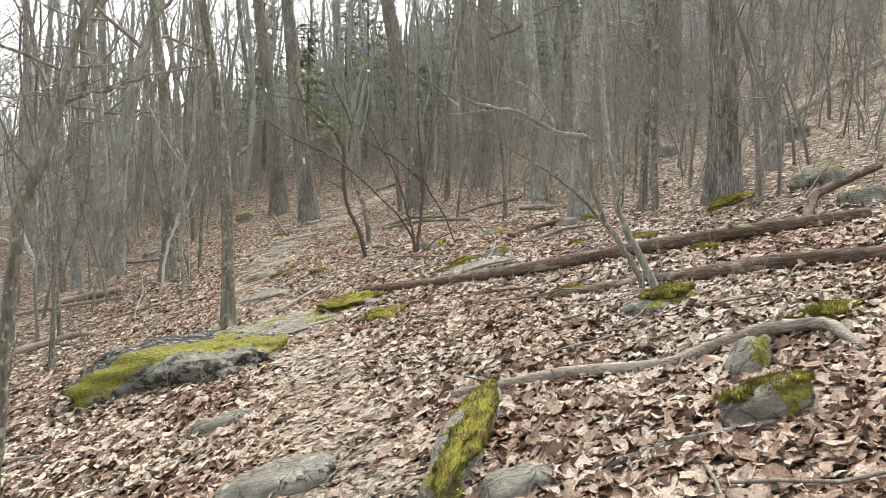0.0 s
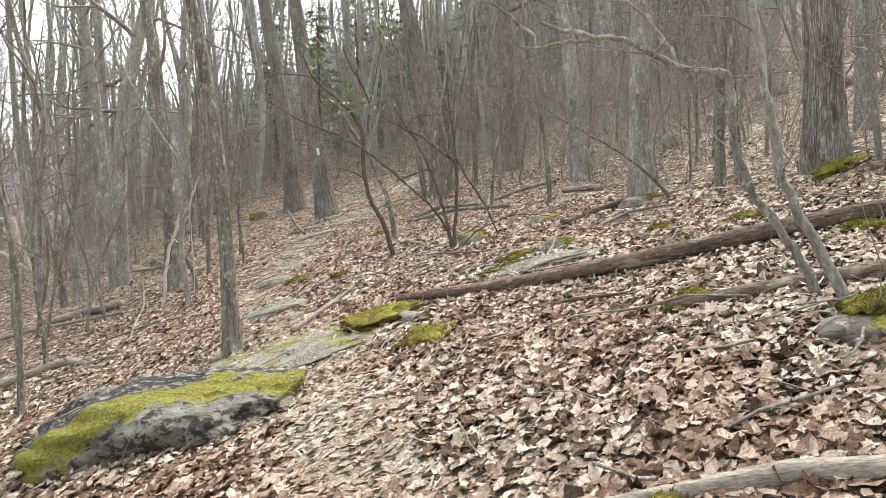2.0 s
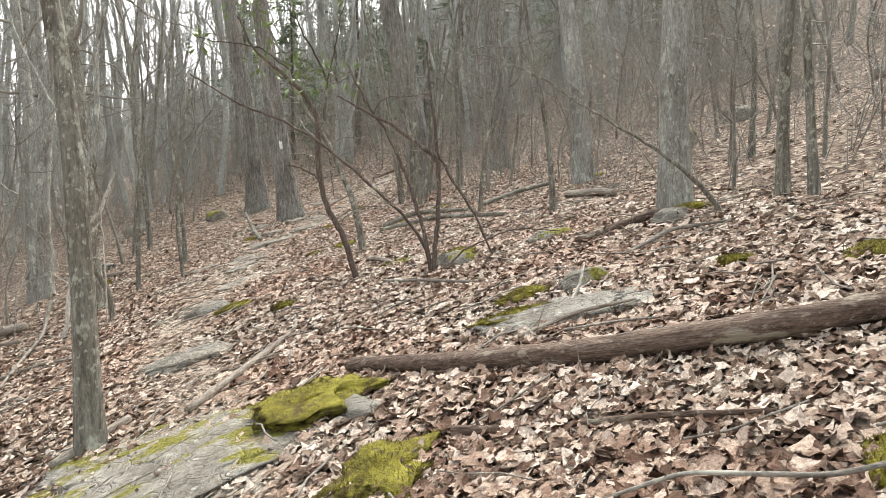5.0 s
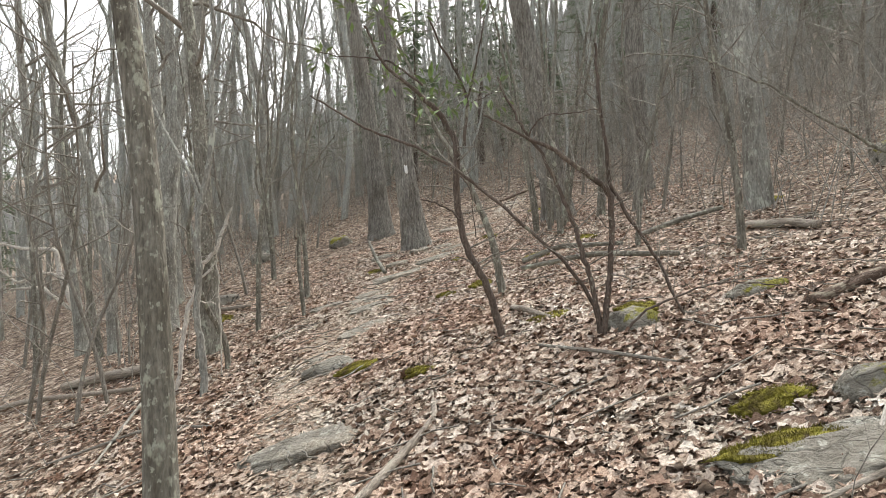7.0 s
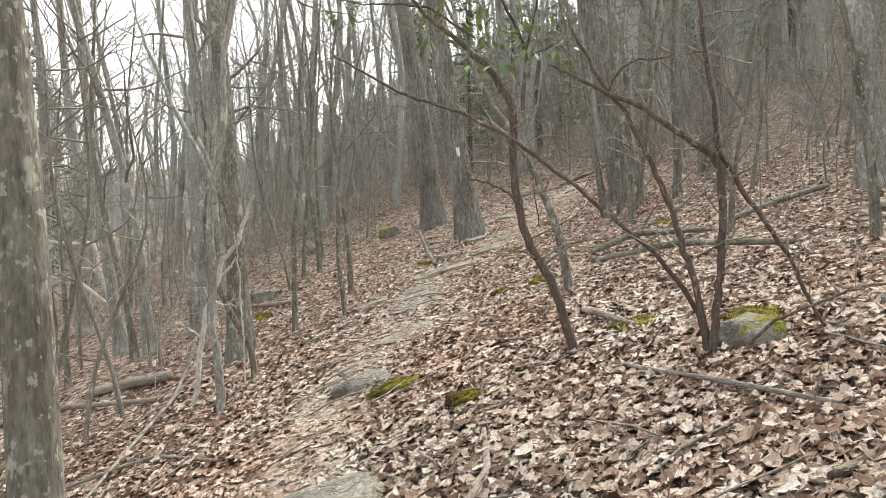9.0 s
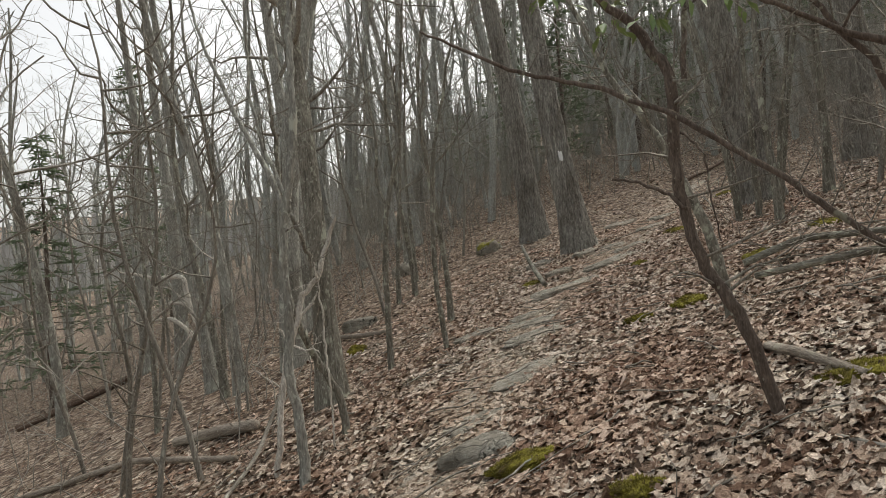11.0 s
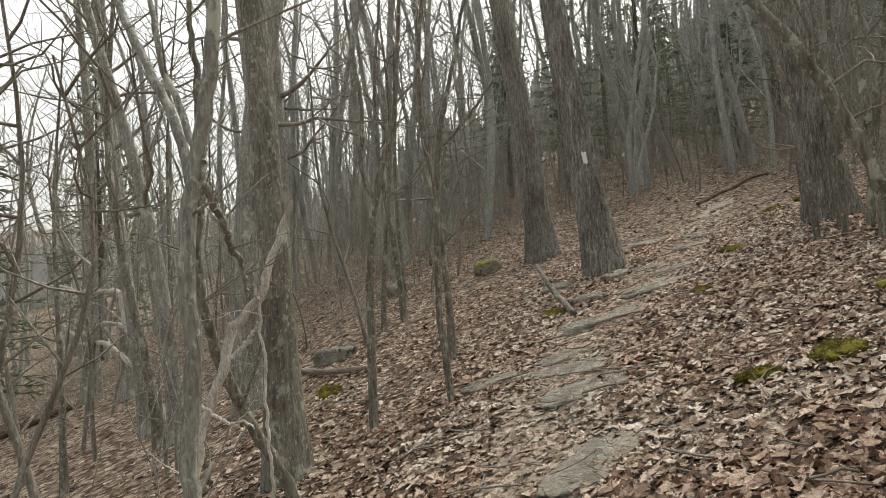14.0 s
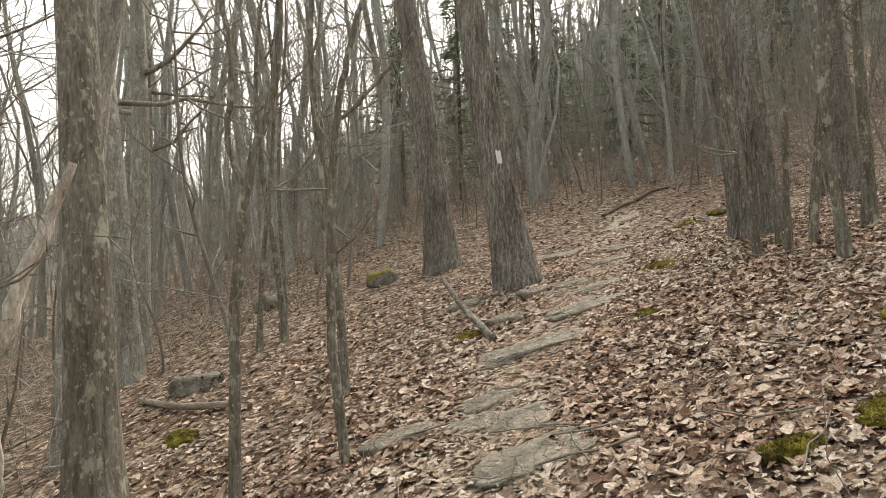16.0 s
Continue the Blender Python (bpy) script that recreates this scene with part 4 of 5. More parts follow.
for k, (x, y, sx, sy, sz, rz) in enumerate((
        (-1.95, 18.05, 0.5, 0.3, 0.1, 30), (-1.7, 17.45, 0.5, 0.5, 0.1, 15), (-1.68, 16.7, 0.75, 0.5, 0.08, 20), (-2.65, 17.65, 0.6, 0.3, 0.12, 10), (-2.1, 17.6, 0.45, 0.3, 0.07, 5),
        (-1.35, 22.0, 0.5, 0.3, 0.18, 10), (-0.67, 24.9, 0.8, 0.45, 0.15, 0), (-0.85, 22.3, 0.6, 0.3, 0.1, 10), (-0.75, 20.6, 1.2, 0.45, 0.1, 25), (-1.75, 20.85, 0.45, 0.3, 0.15, 0),
        (-0.45, 21.5, 0.7, 0.35, 0.12, 20), (0.0, 23.4, 0.6, 0.4, 0.12, 0), (0.3, 24.6, 0.7, 0.4, 0.12, 30), (-2.3, 22.3, 0.5, 0.35, 0.2, 0), (-1.6, 15.2, 0.9, 0.4, 0.06, 60), (-1.9, 14.2, 0.6, 0.4, 0.05, 40))):
    stone("step_stone", (x, y), (sx, sy, sz), rz, "flat grey trail step stone half covered by leaves", ROCK_STEP, 20 + k, 0.38, detail=4, square=3.4)
for k, (x, y, s) in enumerate(((0.33, 21.8, 0.45), (1.68, 25.3, 0.5), (2.45, 26.0, 0.5), (-2.2, 20.4, 0.4), (-5.05, 19.3, 0.36), (1.0, 17.5, 0.45), (0.0, 16.0, 0.4), (2.0, 18.6, 0.5), (-0.4, 19.4, 0.3), (-0.5, 15.95, 0.3))):
    moss((x, y), (s, s * 0.7, 0.1 if k != 4 else 0.2), 40 * k, 30 + k)
for k, (x, y, sx, sy, sz) in enumerate(((-6.0, 21.8, 0.7, 0.4, 0.22), (6.6, 9.2, 1.1, 0.6, 0.3), (10.7, 15.7, 0.8, 0.5, 0.45), (5.6, 7.0, 0.6, 0.35, 0.2), (-7.0, 28.0, 0.8, 0.5, 0.4), (-4.2, 27.0, 0.7, 0.5, 0.35), (3.6, 11.3, 0.5, 0.3, 0.15), (7.4, 18.5, 0.8, 0.5, 0.4), (9.5, 20, 1.0, 0.6, 0.4), (12.5, 22.5, 0.9, 0.6, 0.5))):
    stone("mossy_rock" if k % 2 else "grey_rock", (x, y), (sx, sy, sz), 35 * k, "weathered rock lying in leaf litter on the slope", ROCK_MOSSY if k % 2 else ROCK, 50 + k, 0.2)


# ---- fallen logs and branches ----
def log(name, rows, label, material, seed, rough=0.12, sides=16, knots=2):
    """Rows: x, y, height of the middle above the ground, radius."""
    rows = np.array(rows, float)
    n = 10 * len(rows)
    q = smooth_line(np.c_[rows[:, :2], 0 * rows[:, :1], rows[:, 2:]], n)
    pts = np.c_[q[:, :2], hill(q[:, 0], q[:, 1]) + q[:, 3]]
    base = pts[n // 2].copy()
    base[2] = float(floor_z(base[0], base[1]))
    rad = q[:, 4].copy()
    way = pts[1] - pts[0]
    pts = np.concatenate([pts[:1] + way * 0.02, pts, pts[-1:]])
    rad = np.r_[0.001, rad, 0.001]
    ob = thing(name, tuple(base), label, "log" if rows[0, 3] > 0.045 else "branch")
    along = Vector(pts[-1] - pts[0]).to_track_quat("Z", "Y").to_matrix()
    ob.matrix_basis = Matrix.Translation(base) @ along.to_4x4()
    pts = (pts - base) @ np.array(along)
    tb = Tubes()
    tb.add(pts, rad, sides, rough, seed, 5 if rows[0, 3] > 0.045 else 0)
    part("bark", tb.mesh("bark"), material, ob)
    rng = np.random.RandomState(seed)
    for _ in range(knots):
        tb = Tubes()
        i = rng.randint(3, n - 3)
        d = rng.normal(0, 1, 3)
        d = np.array(along.transposed() @ Vector((d[0], d[1], abs(d[2]) + 0.2)).normalized())
        s = rng.uniform(1.2, 2.2) * rad[i] + 0.02
        tb.add(np.array([pts[i], pts[i] + d * s * 0.6, pts[i] + d * s]), [rad[i] * 0.4, rad[i] * 0.28, rad[i] * 0.12], 6)
        part("stub", tb.mesh("stub"), material, ob)
    return ob


log("fallen_log", [(0.14, 8.94, 0.05, 0.056), (0.71, 8.33, 0.06, 0.064), (1.35, 7.75, 0.08, 0.07), (2.25, 7.2, 0.10, 0.072), (3.15, 6.92, 0.10, 0.072), (3.95, 6.55, 0.09, 0.07), (5.0, 6.2, 0.05, 0.065)], "long brown fallen log lying across the slope", LOG_BARK, 61, 0.14, 20, 3)
log("fallen_log", [(1.75, 6.05, 0.01, 0.045), (2.4, 5.65, 0.03, 0.055), (2.95, 5.25, 0.05, 0.06), (3.4, 4.95, 0.06, 0.065), (3.8, 4.3, 0.05, 0.065), (4.4, 3.4, 0.05, 0.065)], "dark fallen log half buried in leaves", LOG_BARK, 62)
log("dead_limb", [(0.58, 4.05, 0.02, 0.034), (1.2, 3.85, 0.03, 0.044), (1.67, 3.5, 0.03, 0.04), (1.93, 3.58, 0.04, 0.034), (2.24, 3.58, 0.06, 0.034), (2.52, 3.42, 0.06, 0.034), (2.45, 3.05, 0.0, 0.026)], "grey weathered dead limb arched over a stone", WOOD_GREY, 63, 0.15)
log("fallen_branch", [(-1.0, 9.15, 0.02, 0.03), (-0.69, 9.82, 0.04, 0.03), (-0.38, 10.7, 0.04, 0.025), (-0.45, 11.4, 0.03, 0.015)], "pale dead branch lying beside the trail", WOOD_GREY, 64)
log("fallen_branch", [(-1.75, 8.8, 0.03, 0.035), (-1.45, 9.34, 0.04, 0.03)], "short pale branch at the tree's foot", WOOD_GREY, 65, knots=1)
log("fallen_log", [(-5.4, 11.4, 0.06, 0.06), (-4.4, 11.6, 0.07, 0.055), (-3.9, 11.1, 0.05, 0.04)], "pale fallen log below the trail", WOOD_GREY, 66)
log("fallen_log", [(-9.6, 16.7, 0.06, 0.045), (-7.5, 16.7, 0.07, 0.042), (-4.8, 15.1, 0.05, 0.03)], "long thin fallen log in leaves", WOOD_GREY, 67)
log("fallen_log", [(0.9, 29.7, 0.03, 0.045), (1.5, 30.7, 0.05, 0.045), (2.1, 31.4, 0.05, 0.04), (2.7, 32.4, 0.08, 0.036), (3.4, 33.0, 0.04, 0.03)], "dark fallen log far up the slope", LOG_BARK, 68)
log("fallen_branch", [(-2.6, 22.4, 0.5, 0.03), (-2.3, 21.3, 0.25, 0.04), (-1.9, 19.9, 0.04, 0.045)], "fallen branch propped beside the steps", BARK_GREY, 69)
log("fallen_branch", [(1.0, 9.95, 0.03, 0.02), (1.6, 10.2, 0.05, 0.02)], "dark stick on leaf litter", LOG_BARK, 70)
log("fallen_branch", [(2.5, 11.2, 0.05, 0.045), (3.2, 11.5, 0.06, 0.05), (3.6, 11.7, 0.06, 0.05)], "short dark fallen branch at a tree foot", LOG_BARK, 71)
log("fallen_log", [(-6.9, 16.9, 0.06, 0.06), (-5.9, 16.5, 0.09, 0.07), (-5.2, 16.2, 0.09, 0.07)], "grey fallen log at the tree's foot", WOOD_GREY, 72)
log("fallen_log", [(-6.9, 22.0, 0.04, 0.04), (-5.8, 20.8, 0.06, 0.045), (-4.8, 20.1, 0.05, 0.045)], "fallen log below the trail", WOOD_GREY, 73)
log("fallen_branch", [(0.7, 16.9, 0.1, 0.04), (1.3, 16.9, 0.2, 0.04), (2.2, 16.4, 0.1, 0.03)], "grey branch lying on the slope", BARK_GREY, 74)
log("dead_limb", [(0.36, 13.9, 0.04, 0.03), (0.45, 13.4, 0.1, 0.035), (0.7, 12.9, 0.03, 0.03)], "curved pale dead root beside the laurel", WOOD_GREY, 75, 0.15)
log("fallen_branch", [(0.6, 15.6, 0.2, 0.03), (1.5, 15.1, 0.25, 0.035), (2.3, 13.9, 0.2, 0.03)], "grey dead branch held above the leaves", BARK_GREY, 76)
log("dead_limb", [(12.4, 19.0, 0.1, 0.14), (16.6, 22.3, 0.6, 0.13), (19.5, 23.4, 0.9, 0.1)], "bleached dead trunk lying uphill", WOOD_GREY, 77)
log("fallen_branch", [(4.6, 6.6, 0.05, 0.05), (5.2, 7.3, 0.2, 0.05), (6.1, 7.4, 0.3, 0.04)], "dark branch lying uphill", LOG_BARK, 78)
log("fallen_branch", [(1.7, 2.55, 0.03, 0.012), (1.25, 2.6, 0.05, 0.014), (0.95, 2.62, 0.03, 0.012)], "thin crooked twig on the leaves", BARK_TWIG, 79)
log("fallen_branch", [(1.0, 6.4, 0.03, 0.006), (1.25, 6.35, 0.06, 0.008), (1.6, 6.08, 0.05, 0.009), (1.85, 6.0, 0.07, 0.008), (2.1, 5.7, 0.04, 0.006)], "thin crooked stick on the leaves", BARK_TWIG, 80)
log("fallen_branch", [(-2.2, 5.3, 0.03, 0.015), (-2.7, 5.5, 0.06, 0.02), (-2.9, 5.3, 0.02, 0.02)], "pale crooked stick on the leaves", WOOD_GREY, 81)
log("fallen_log", [(3.8, 15.7, 0.06, 0.06), (4.1, 15.0, 0.08, 0.06), (4.2, 14.5, 0.06, 0.05)], "short rotten log on the slope", WOOD_GREY, 83)
log("fallen_branch", [(2.6, 17.1, 0.06, 0.04), (3.4, 17.5, 0.12, 0.045), (4.3, 18.1, 0.1, 0.04)], "grey branch lying uphill", BARK_GREY, 84)
log("fallen_branch", [(0.35, 12.2, 0.03, 0.012), (0.9, 11.2, 0.06, 0.016), (1.3, 10.6, 0.03, 0.012)], "thin crooked stick by the shrub", BARK_TWIG, 85)
log("dead_limb", [(-3.6, 11.9, 0.03, 0.012), (-3.95, 13.2, 0.06, 0.016), (-4.25, 14.6, 0.12, 0.02), (-4.75, 16.1, 0.4, 0.024)], "long thin fallen stem below the trail", BARK_TWIG, 86)
log("fallen_branch", [(-3.0, 10.6, 0.03, 0.012), (-3.6, 11.0, 0.06, 0.014), (-4.2, 10.9, 0.03, 0.01)], "thin pale stick below the trail", WOOD_GREY, 87)
log("fallen_branch", [(-2.6, 12.2, 0.03, 0.012), (-3.4, 12.7, 0.06, 0.016), (-4.4, 12.5, 0.04, 0.012)], "thin grey stick below the trail", BARK_TWIG, 88)
log("fallen_branch", [(2.6, 10.1, 0.03, 0.014), (3.2, 10.5, 0.06, 0.018), (3.7, 10.3, 0.04, 0.014)], "thin grey stick on the slope", BARK_TWIG, 89)
log("fallen_branch", [(1.68, 8.86, 0.07, 0.014), (1.78, 8.97, 0.14, 0.012), (1.86, 9.1, 0.26, 0.007)], "pale bare stick propped on the rock slab", WOOD_DEAD, 90, knots=1)
log("fallen_branch", [(1.2, 8.45, 0.05, 0.012), (1.6, 8.55, 0.07, 0.014), (2.0, 8.5, 0.06, 0.01)], "grey stick lying along the rock slab", WOOD_GREY, 91)
log("fallen_branch", [(0.62, 7.35, 0.03, 0.03), (0.8, 7.2, 0.03, 0.026)], "short broken piece of bark in the leaves", LOG_BARK, 92, knots=1)
log("fallen_branch", [(1.05, 7.05, 0.03, 0.012), (1.35, 6.85, 0.05, 0.014), (1.75, 6.6, 0.03, 0.010)], "thin brown stick below the log", LOG_BARK, 93)
log("fallen_log", [(-17.7, 24.3, 0.1, 0.1), (-15.5, 26.5, 0.12, 0.1)], "fallen log far down the slope", LOG_BARK, 82)


# ---- saplings and trees of the wood ----
def clear(x, y):
    """Whether a spot lies off the trail and out of the open ground beside it."""
    if abs(x - float(trail(y))) < 1.2 and y < 32:
        return False
    if y < 19 and -4.6 < x < 4.2:
        return False
    if y < 12 and -6 < x < 5.2:
        return False
    return not (y < 31 and -4.8 < x < 3.2)


def sapling_meshes(seed, h, r):
    rng = np.random.RandomState(seed)
    line = trunk_line(rng, h, (rng.uniform(-0.2, 0.2), rng.uniform(-0.2, 0.2)), 0.3, 10)
    line[0, 2] -= 0.1
    stem, twigs = Tubes(), Tubes()
    stem.add(line, r * np.linspace(1, 0.25, 10), 6, 0.1, seed)
    for k in range(11):
        f = 0.22 + 0.75 * (k + rng.uniform(0, 0.9)) / 11
        base = np.array([np.interp(f, np.linspace(0, 1, 10), c) for c in line.T])
        a = rng.uniform(0, 6.283)
        grow(twigs, base, (math.cos(a), math.sin(a), rng.uniform(0.1, 1.0)), h * rng.uniform(0.16, 0.36), r * 0.4, 2, rng, 3, 0.2, 0.3)
    return stem.mesh("stem"), twigs.mesh("twigs")


def scatter(rng, n, inside, gap, taken):
    spots = []
    tries = 0
    while len(spots) < n and tries < n * 60:
        tries += 1
        x, y = inside(rng)
        if not clear(x, y) or (x < -9 and rng.uniform() < 0.35) or any((x - a) ** 2 + (y - b) ** 2 < gap * gap for a, b in taken):
            continue
        spots.append((x, y))
        taken.append((x, y))
    return spots


def wedge(near, far, left, right, power=1.3):
    """Random spots in a fan ahead of the walk, thinner with distance."""
    def pick(rng):
        d = near + (far - near) * rng.uniform() ** power
        a = radians(rng.uniform(left, right))
        return 0.5 + d * math.sin(a), 1.0 + d * math.cos(a)
    return pick


rng = np.random.RandomState(5)
taken = []
PROTOS = []
for k in range(7):
    h = (2.6, 3.4, 4.2, 5.0, 3.8, 6.0, 2.2)[k]
    stem, twigs = sapling_meshes(200 + k, h, 0.012 + 0.005 * h)
    PROTOS.append((stem, twigs))
for k, (x, y) in enumerate(scatter(rng, 210, wedge(9, 40, -62, 48, 1.1), 0.4, taken)):
    stem, twigs = PROTOS[rng.randint(7)]
    ob = thing("sapling", (x, y, float(floor_z(x, y))), "thin leafless understory sapling rooted in leaf litter", "sapling", "understory saplings", rng.uniform(0, 360))
    ob.scale = [rng.uniform(0.75, 1.3)] * 3
    part("stem", stem, BARK_TWIG, ob)
    part("crown", twigs, BARK_TWIG, ob)

BIG = [tree_meshes(300 + k, h, r, (lx, 0), "plain", low=0.3, limbs=11, level=2, fine=True) for k, (h, r, lx) in enumerate(((14, 0.13, 0.02), (16, 0.16, -0.03), (13, 0.09, 0.05), (17, 0.19, 0.0), (13, 0.10, -0.06), (11, 0.07, 0.04)))]
for k, (x, y) in enumerate(scatter(rng, 85, wedge(17, 62, -62, 50, 0.9), 1.6, taken)):
    trunk, crown = BIG[rng.randint(6)]
    ob = thing("forest_tree", (x, y, float(floor_z(x, y))), "bare grey forest tree standing on the slope", "tree", "forest trees", rng.uniform(0, 360))
    ob.scale = [rng.uniform(0.8, 1.2)] * 3
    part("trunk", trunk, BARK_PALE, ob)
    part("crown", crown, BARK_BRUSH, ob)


def conifer_meshes(seed, h):
    rng = np.random.RandomState(seed)
    trunk = Tubes()
    trunk.add(trunk_line(rng, h, (0, 0), 0.05, 10), h * 0.013 * np.linspace(1.1, 0.1, 10), 8)
    c, w = [], []
    for k in range(int(h * 7)):
        z = h * (0.12 + 0.88 * k / (h * 7))
        a = rng.uniform(0, 6.283)
        reach = (h - z) * rng.uniform(0.15, 0.28) + 0.3
        d = np.array([math.cos(a), math.sin(a), rng.uniform(-0.25, 0.15)])
        trunk.add(np.array([[0, 0, z], d * reach * 0.5 + [0, 0, z], d * reach + [0, 0, z - 0.12]]), [0.018, 0.012, 0.003], 3)
        for j in range(15):
            f = rng.uniform(0.2, 1)
            c.append(d * reach * f + [0, 0, z - 0.1 * f])
            w.append(d * 0.7 + rng.normal(0, 0.6, 3) * [1, 1, 0.35])
    return trunk.mesh("trunk"), mesh_of("needles", *leaf_quads(rng, c, w, 0.40, 0.04))


FIRS = [conifer_meshes(400, 9), conifer_meshes(401, 14), conifer_meshes(402, 6)]
for k, (x, y) in enumerate(((-3, 42), (0.5, 45), (4, 41), (-6, 46), (-24, 38), (-27, 44), (2, 52), (7, 47), (10, 52), (-19, 27), (14, 46), (-26, 31), (18, 40), (-1, 58), (5, 62), (-8, 60), (11, 60), (-4, 66), (1, 70), (16, 56), (-13, 64), (8, 70), (22, 50), (-2, 50), (3, 57), (-7, 53), (6, 55), (-10, 70), (13, 66), (-5, 74), (2, 78), (19, 60), (9, 78), (-16, 72), (25, 58))):
    trunk, needles = FIRS[k % 3]
    ob = thing("conifer", (x, y, float(floor_z(x, y))), "dark green conifer among bare trees", "tree", "scattered conifers", 50 * k)
    part("trunk", trunk, BARK_BROWN, ob)
    part("needles", needles, NEEDLE, ob)


def far_woods():
    """The uncountable trees beyond, as one mass."""
    r = np.random.RandomState(9)
    protos = []
    for k in range(5):
        tb = Tubes()
        h = 12 + 1.5 * k
        line = trunk_line(r, h, (r.uniform(-0.16, 0.16), r.uniform(-0.12, 0.12)), 1.3, 8)
        tb.add(line, (0.065 + 0.02 * k) * np.linspace(1.15, 0.2, 8), 5)
        for _ in range(11):
            f = r.uniform(0.15, 0.95)
            base = np.array([np.interp(f, np.linspace(0, 1, 8), c) for c in line.T])
            a = r.uniform(0, 6.283)
            grow(tb, base, (math.cos(a), math.sin(a), r.uniform(0.5, 1.4)), h * r.uniform(0.16, 0.3), 0.028, 2, r, 2, 0.4, 0.3, 0.010, cheap=True)
        protos.append(tb.arrays())
    vs, qs, count = [], [], 0
    for k in range(560):
        d = 33 + 65 * r.uniform()
        a = radians(r.uniform(-70, 58) if k % 2 else r.uniform(-40, 24))
        if a < radians(-36) and r.uniform() < 0.2:
            continue
        x, y = 0.5 + d * math.sin(a), 1 + d * math.cos(a)
        v, q = protos[r.randint(5)]
        t, s = r.uniform(0, 6.283), r.uniform(0.8, 1.25)
        w = v * s
        w = np.stack([w[:, 0] * math.cos(t) - w[:, 1] * math.sin(t) + x, w[:, 0] * math.sin(t) + w[:, 1] * math.cos(t) + y, w[:, 2] + float(hill(x, y)) - 0.1], 1)
        vs.append(w)
        qs.append(q + count)
        count += len(v)
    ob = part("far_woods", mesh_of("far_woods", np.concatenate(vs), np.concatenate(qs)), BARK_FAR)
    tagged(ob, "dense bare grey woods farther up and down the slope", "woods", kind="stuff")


far_woods()


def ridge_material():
    m, n, l, b = node_material("hazy_distant_woods", 1.0)
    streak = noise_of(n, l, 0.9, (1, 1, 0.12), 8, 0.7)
    # Streaked tree greys, raised so the colour itself carries the distance haze.
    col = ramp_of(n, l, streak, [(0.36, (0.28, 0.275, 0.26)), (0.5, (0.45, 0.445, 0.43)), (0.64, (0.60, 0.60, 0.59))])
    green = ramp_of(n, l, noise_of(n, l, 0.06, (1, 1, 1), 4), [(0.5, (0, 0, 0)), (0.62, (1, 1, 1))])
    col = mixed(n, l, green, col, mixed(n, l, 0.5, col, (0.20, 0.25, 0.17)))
    l.new(col, b.inputs["Base Color"])
    return m


def distant_ridge():
    """The wooded hillside that closes the view, far behind the last trees, with a ragged top of branches."""
    r = np.random.RandomState(31)
    a = np.radians(np.arange(-85, 75, 0.12))
    deg = np.degrees(a)
    top = np.interp(deg, (-85, -45, -32, -25, -18, -12, 0, 12, 40, 75), (9, 10, 12, 17, 21, 25, 34, 42, 50, 52))
    top = top + 1.2 * np.sin(0.9 * deg) + 0.8 * np.sin(2.3 * deg) + r.uniform(-2.6, 2.2, len(a))
    rad = 108 + 3 * np.sin(0.5 * deg)
    low = np.full(len(a), -30.0)
    v = np.concatenate([np.stack([rad * np.sin(a), 5 + rad * np.cos(a), z], 1) for z in (low, top * 0.6 - 3, top)])
    i = np.arange(3 * len(a)).reshape(3, -1)
    quads = np.stack([i[:-1, :-1], i[:-1, 1:], i[1:, 1:], i[1:, :-1]], -1).reshape(-1, 4)
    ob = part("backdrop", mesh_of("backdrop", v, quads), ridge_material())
    tagged(ob, "distant grey wooded ridge closing the view", "woods", kind="structure")


distant_ridge()


def underbrush():
    """Fine leafless brush, too dense to count."""
    r = np.random.RandomState(21)
    protos = []
    for _ in range(9):
        tb = Tubes()
        h = r.uniform(1.2, 3.4)
        line = trunk_line(r, h, (r.uniform(-0.45, 0.45), r.uniform(-0.45, 0.45)), 0.4, 5)
        tb.add(line, 0.009 * np.linspace(1.1, 0.3, 5), 3)
        for _ in range(5):
            f = r.uniform(0.2, 0.98)
            base = np.array([np.interp(f, np.linspace(0, 1, 5), c) for c in line.T])
            a = r.uniform(0, 6.283)
            grow(tb, base, (math.cos(a), math.sin(a), r.uniform(-0.2, 0.8)), h * r.uniform(0.25, 0.55), 0.006, 1, r, 2, 0.1, 0.35, cheap=True)
        protos.append(tb.arrays())
    vs, qs, count, made = [], [], 0, 0
    while made < 1900:
        d = 9 + 37 * r.uniform()
        a = radians(r.uniform(-62, 48) if r.uniform() < 0.6 else r.uniform(-25, 30))
        x, y = 0.5 + d * math.sin(a), 1 + d * math.cos(a)
        if not clear(x, y) or (x > 4 and y < 20 and r.uniform() < 0.35) or (x < -3 and y < 24 and r.uniform() < 0.7) or (x < -7 and r.uniform() < 0.45):
            continue
        made += 1
        v, q = protos[r.randint(9)]
        t, s = r.uniform(0, 6.283), r.uniform(0.7, 1.3)
        vs.append(np.stack([(v[:, 0] * math.cos(t) - v[:, 1] * math.sin(t)) * s + x, (v[:, 0] * math.sin(t) + v[:, 1] * math.cos(t)) * s + y, v[:, 2] * s + float(hill(x, y)) - 0.03], 1))
        qs.append(q + count)
        count += len(v)
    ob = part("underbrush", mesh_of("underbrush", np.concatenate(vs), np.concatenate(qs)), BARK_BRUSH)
    tagged(ob, "dense fine leafless brush between the trees", "brush", kind="stuff")


underbrush()


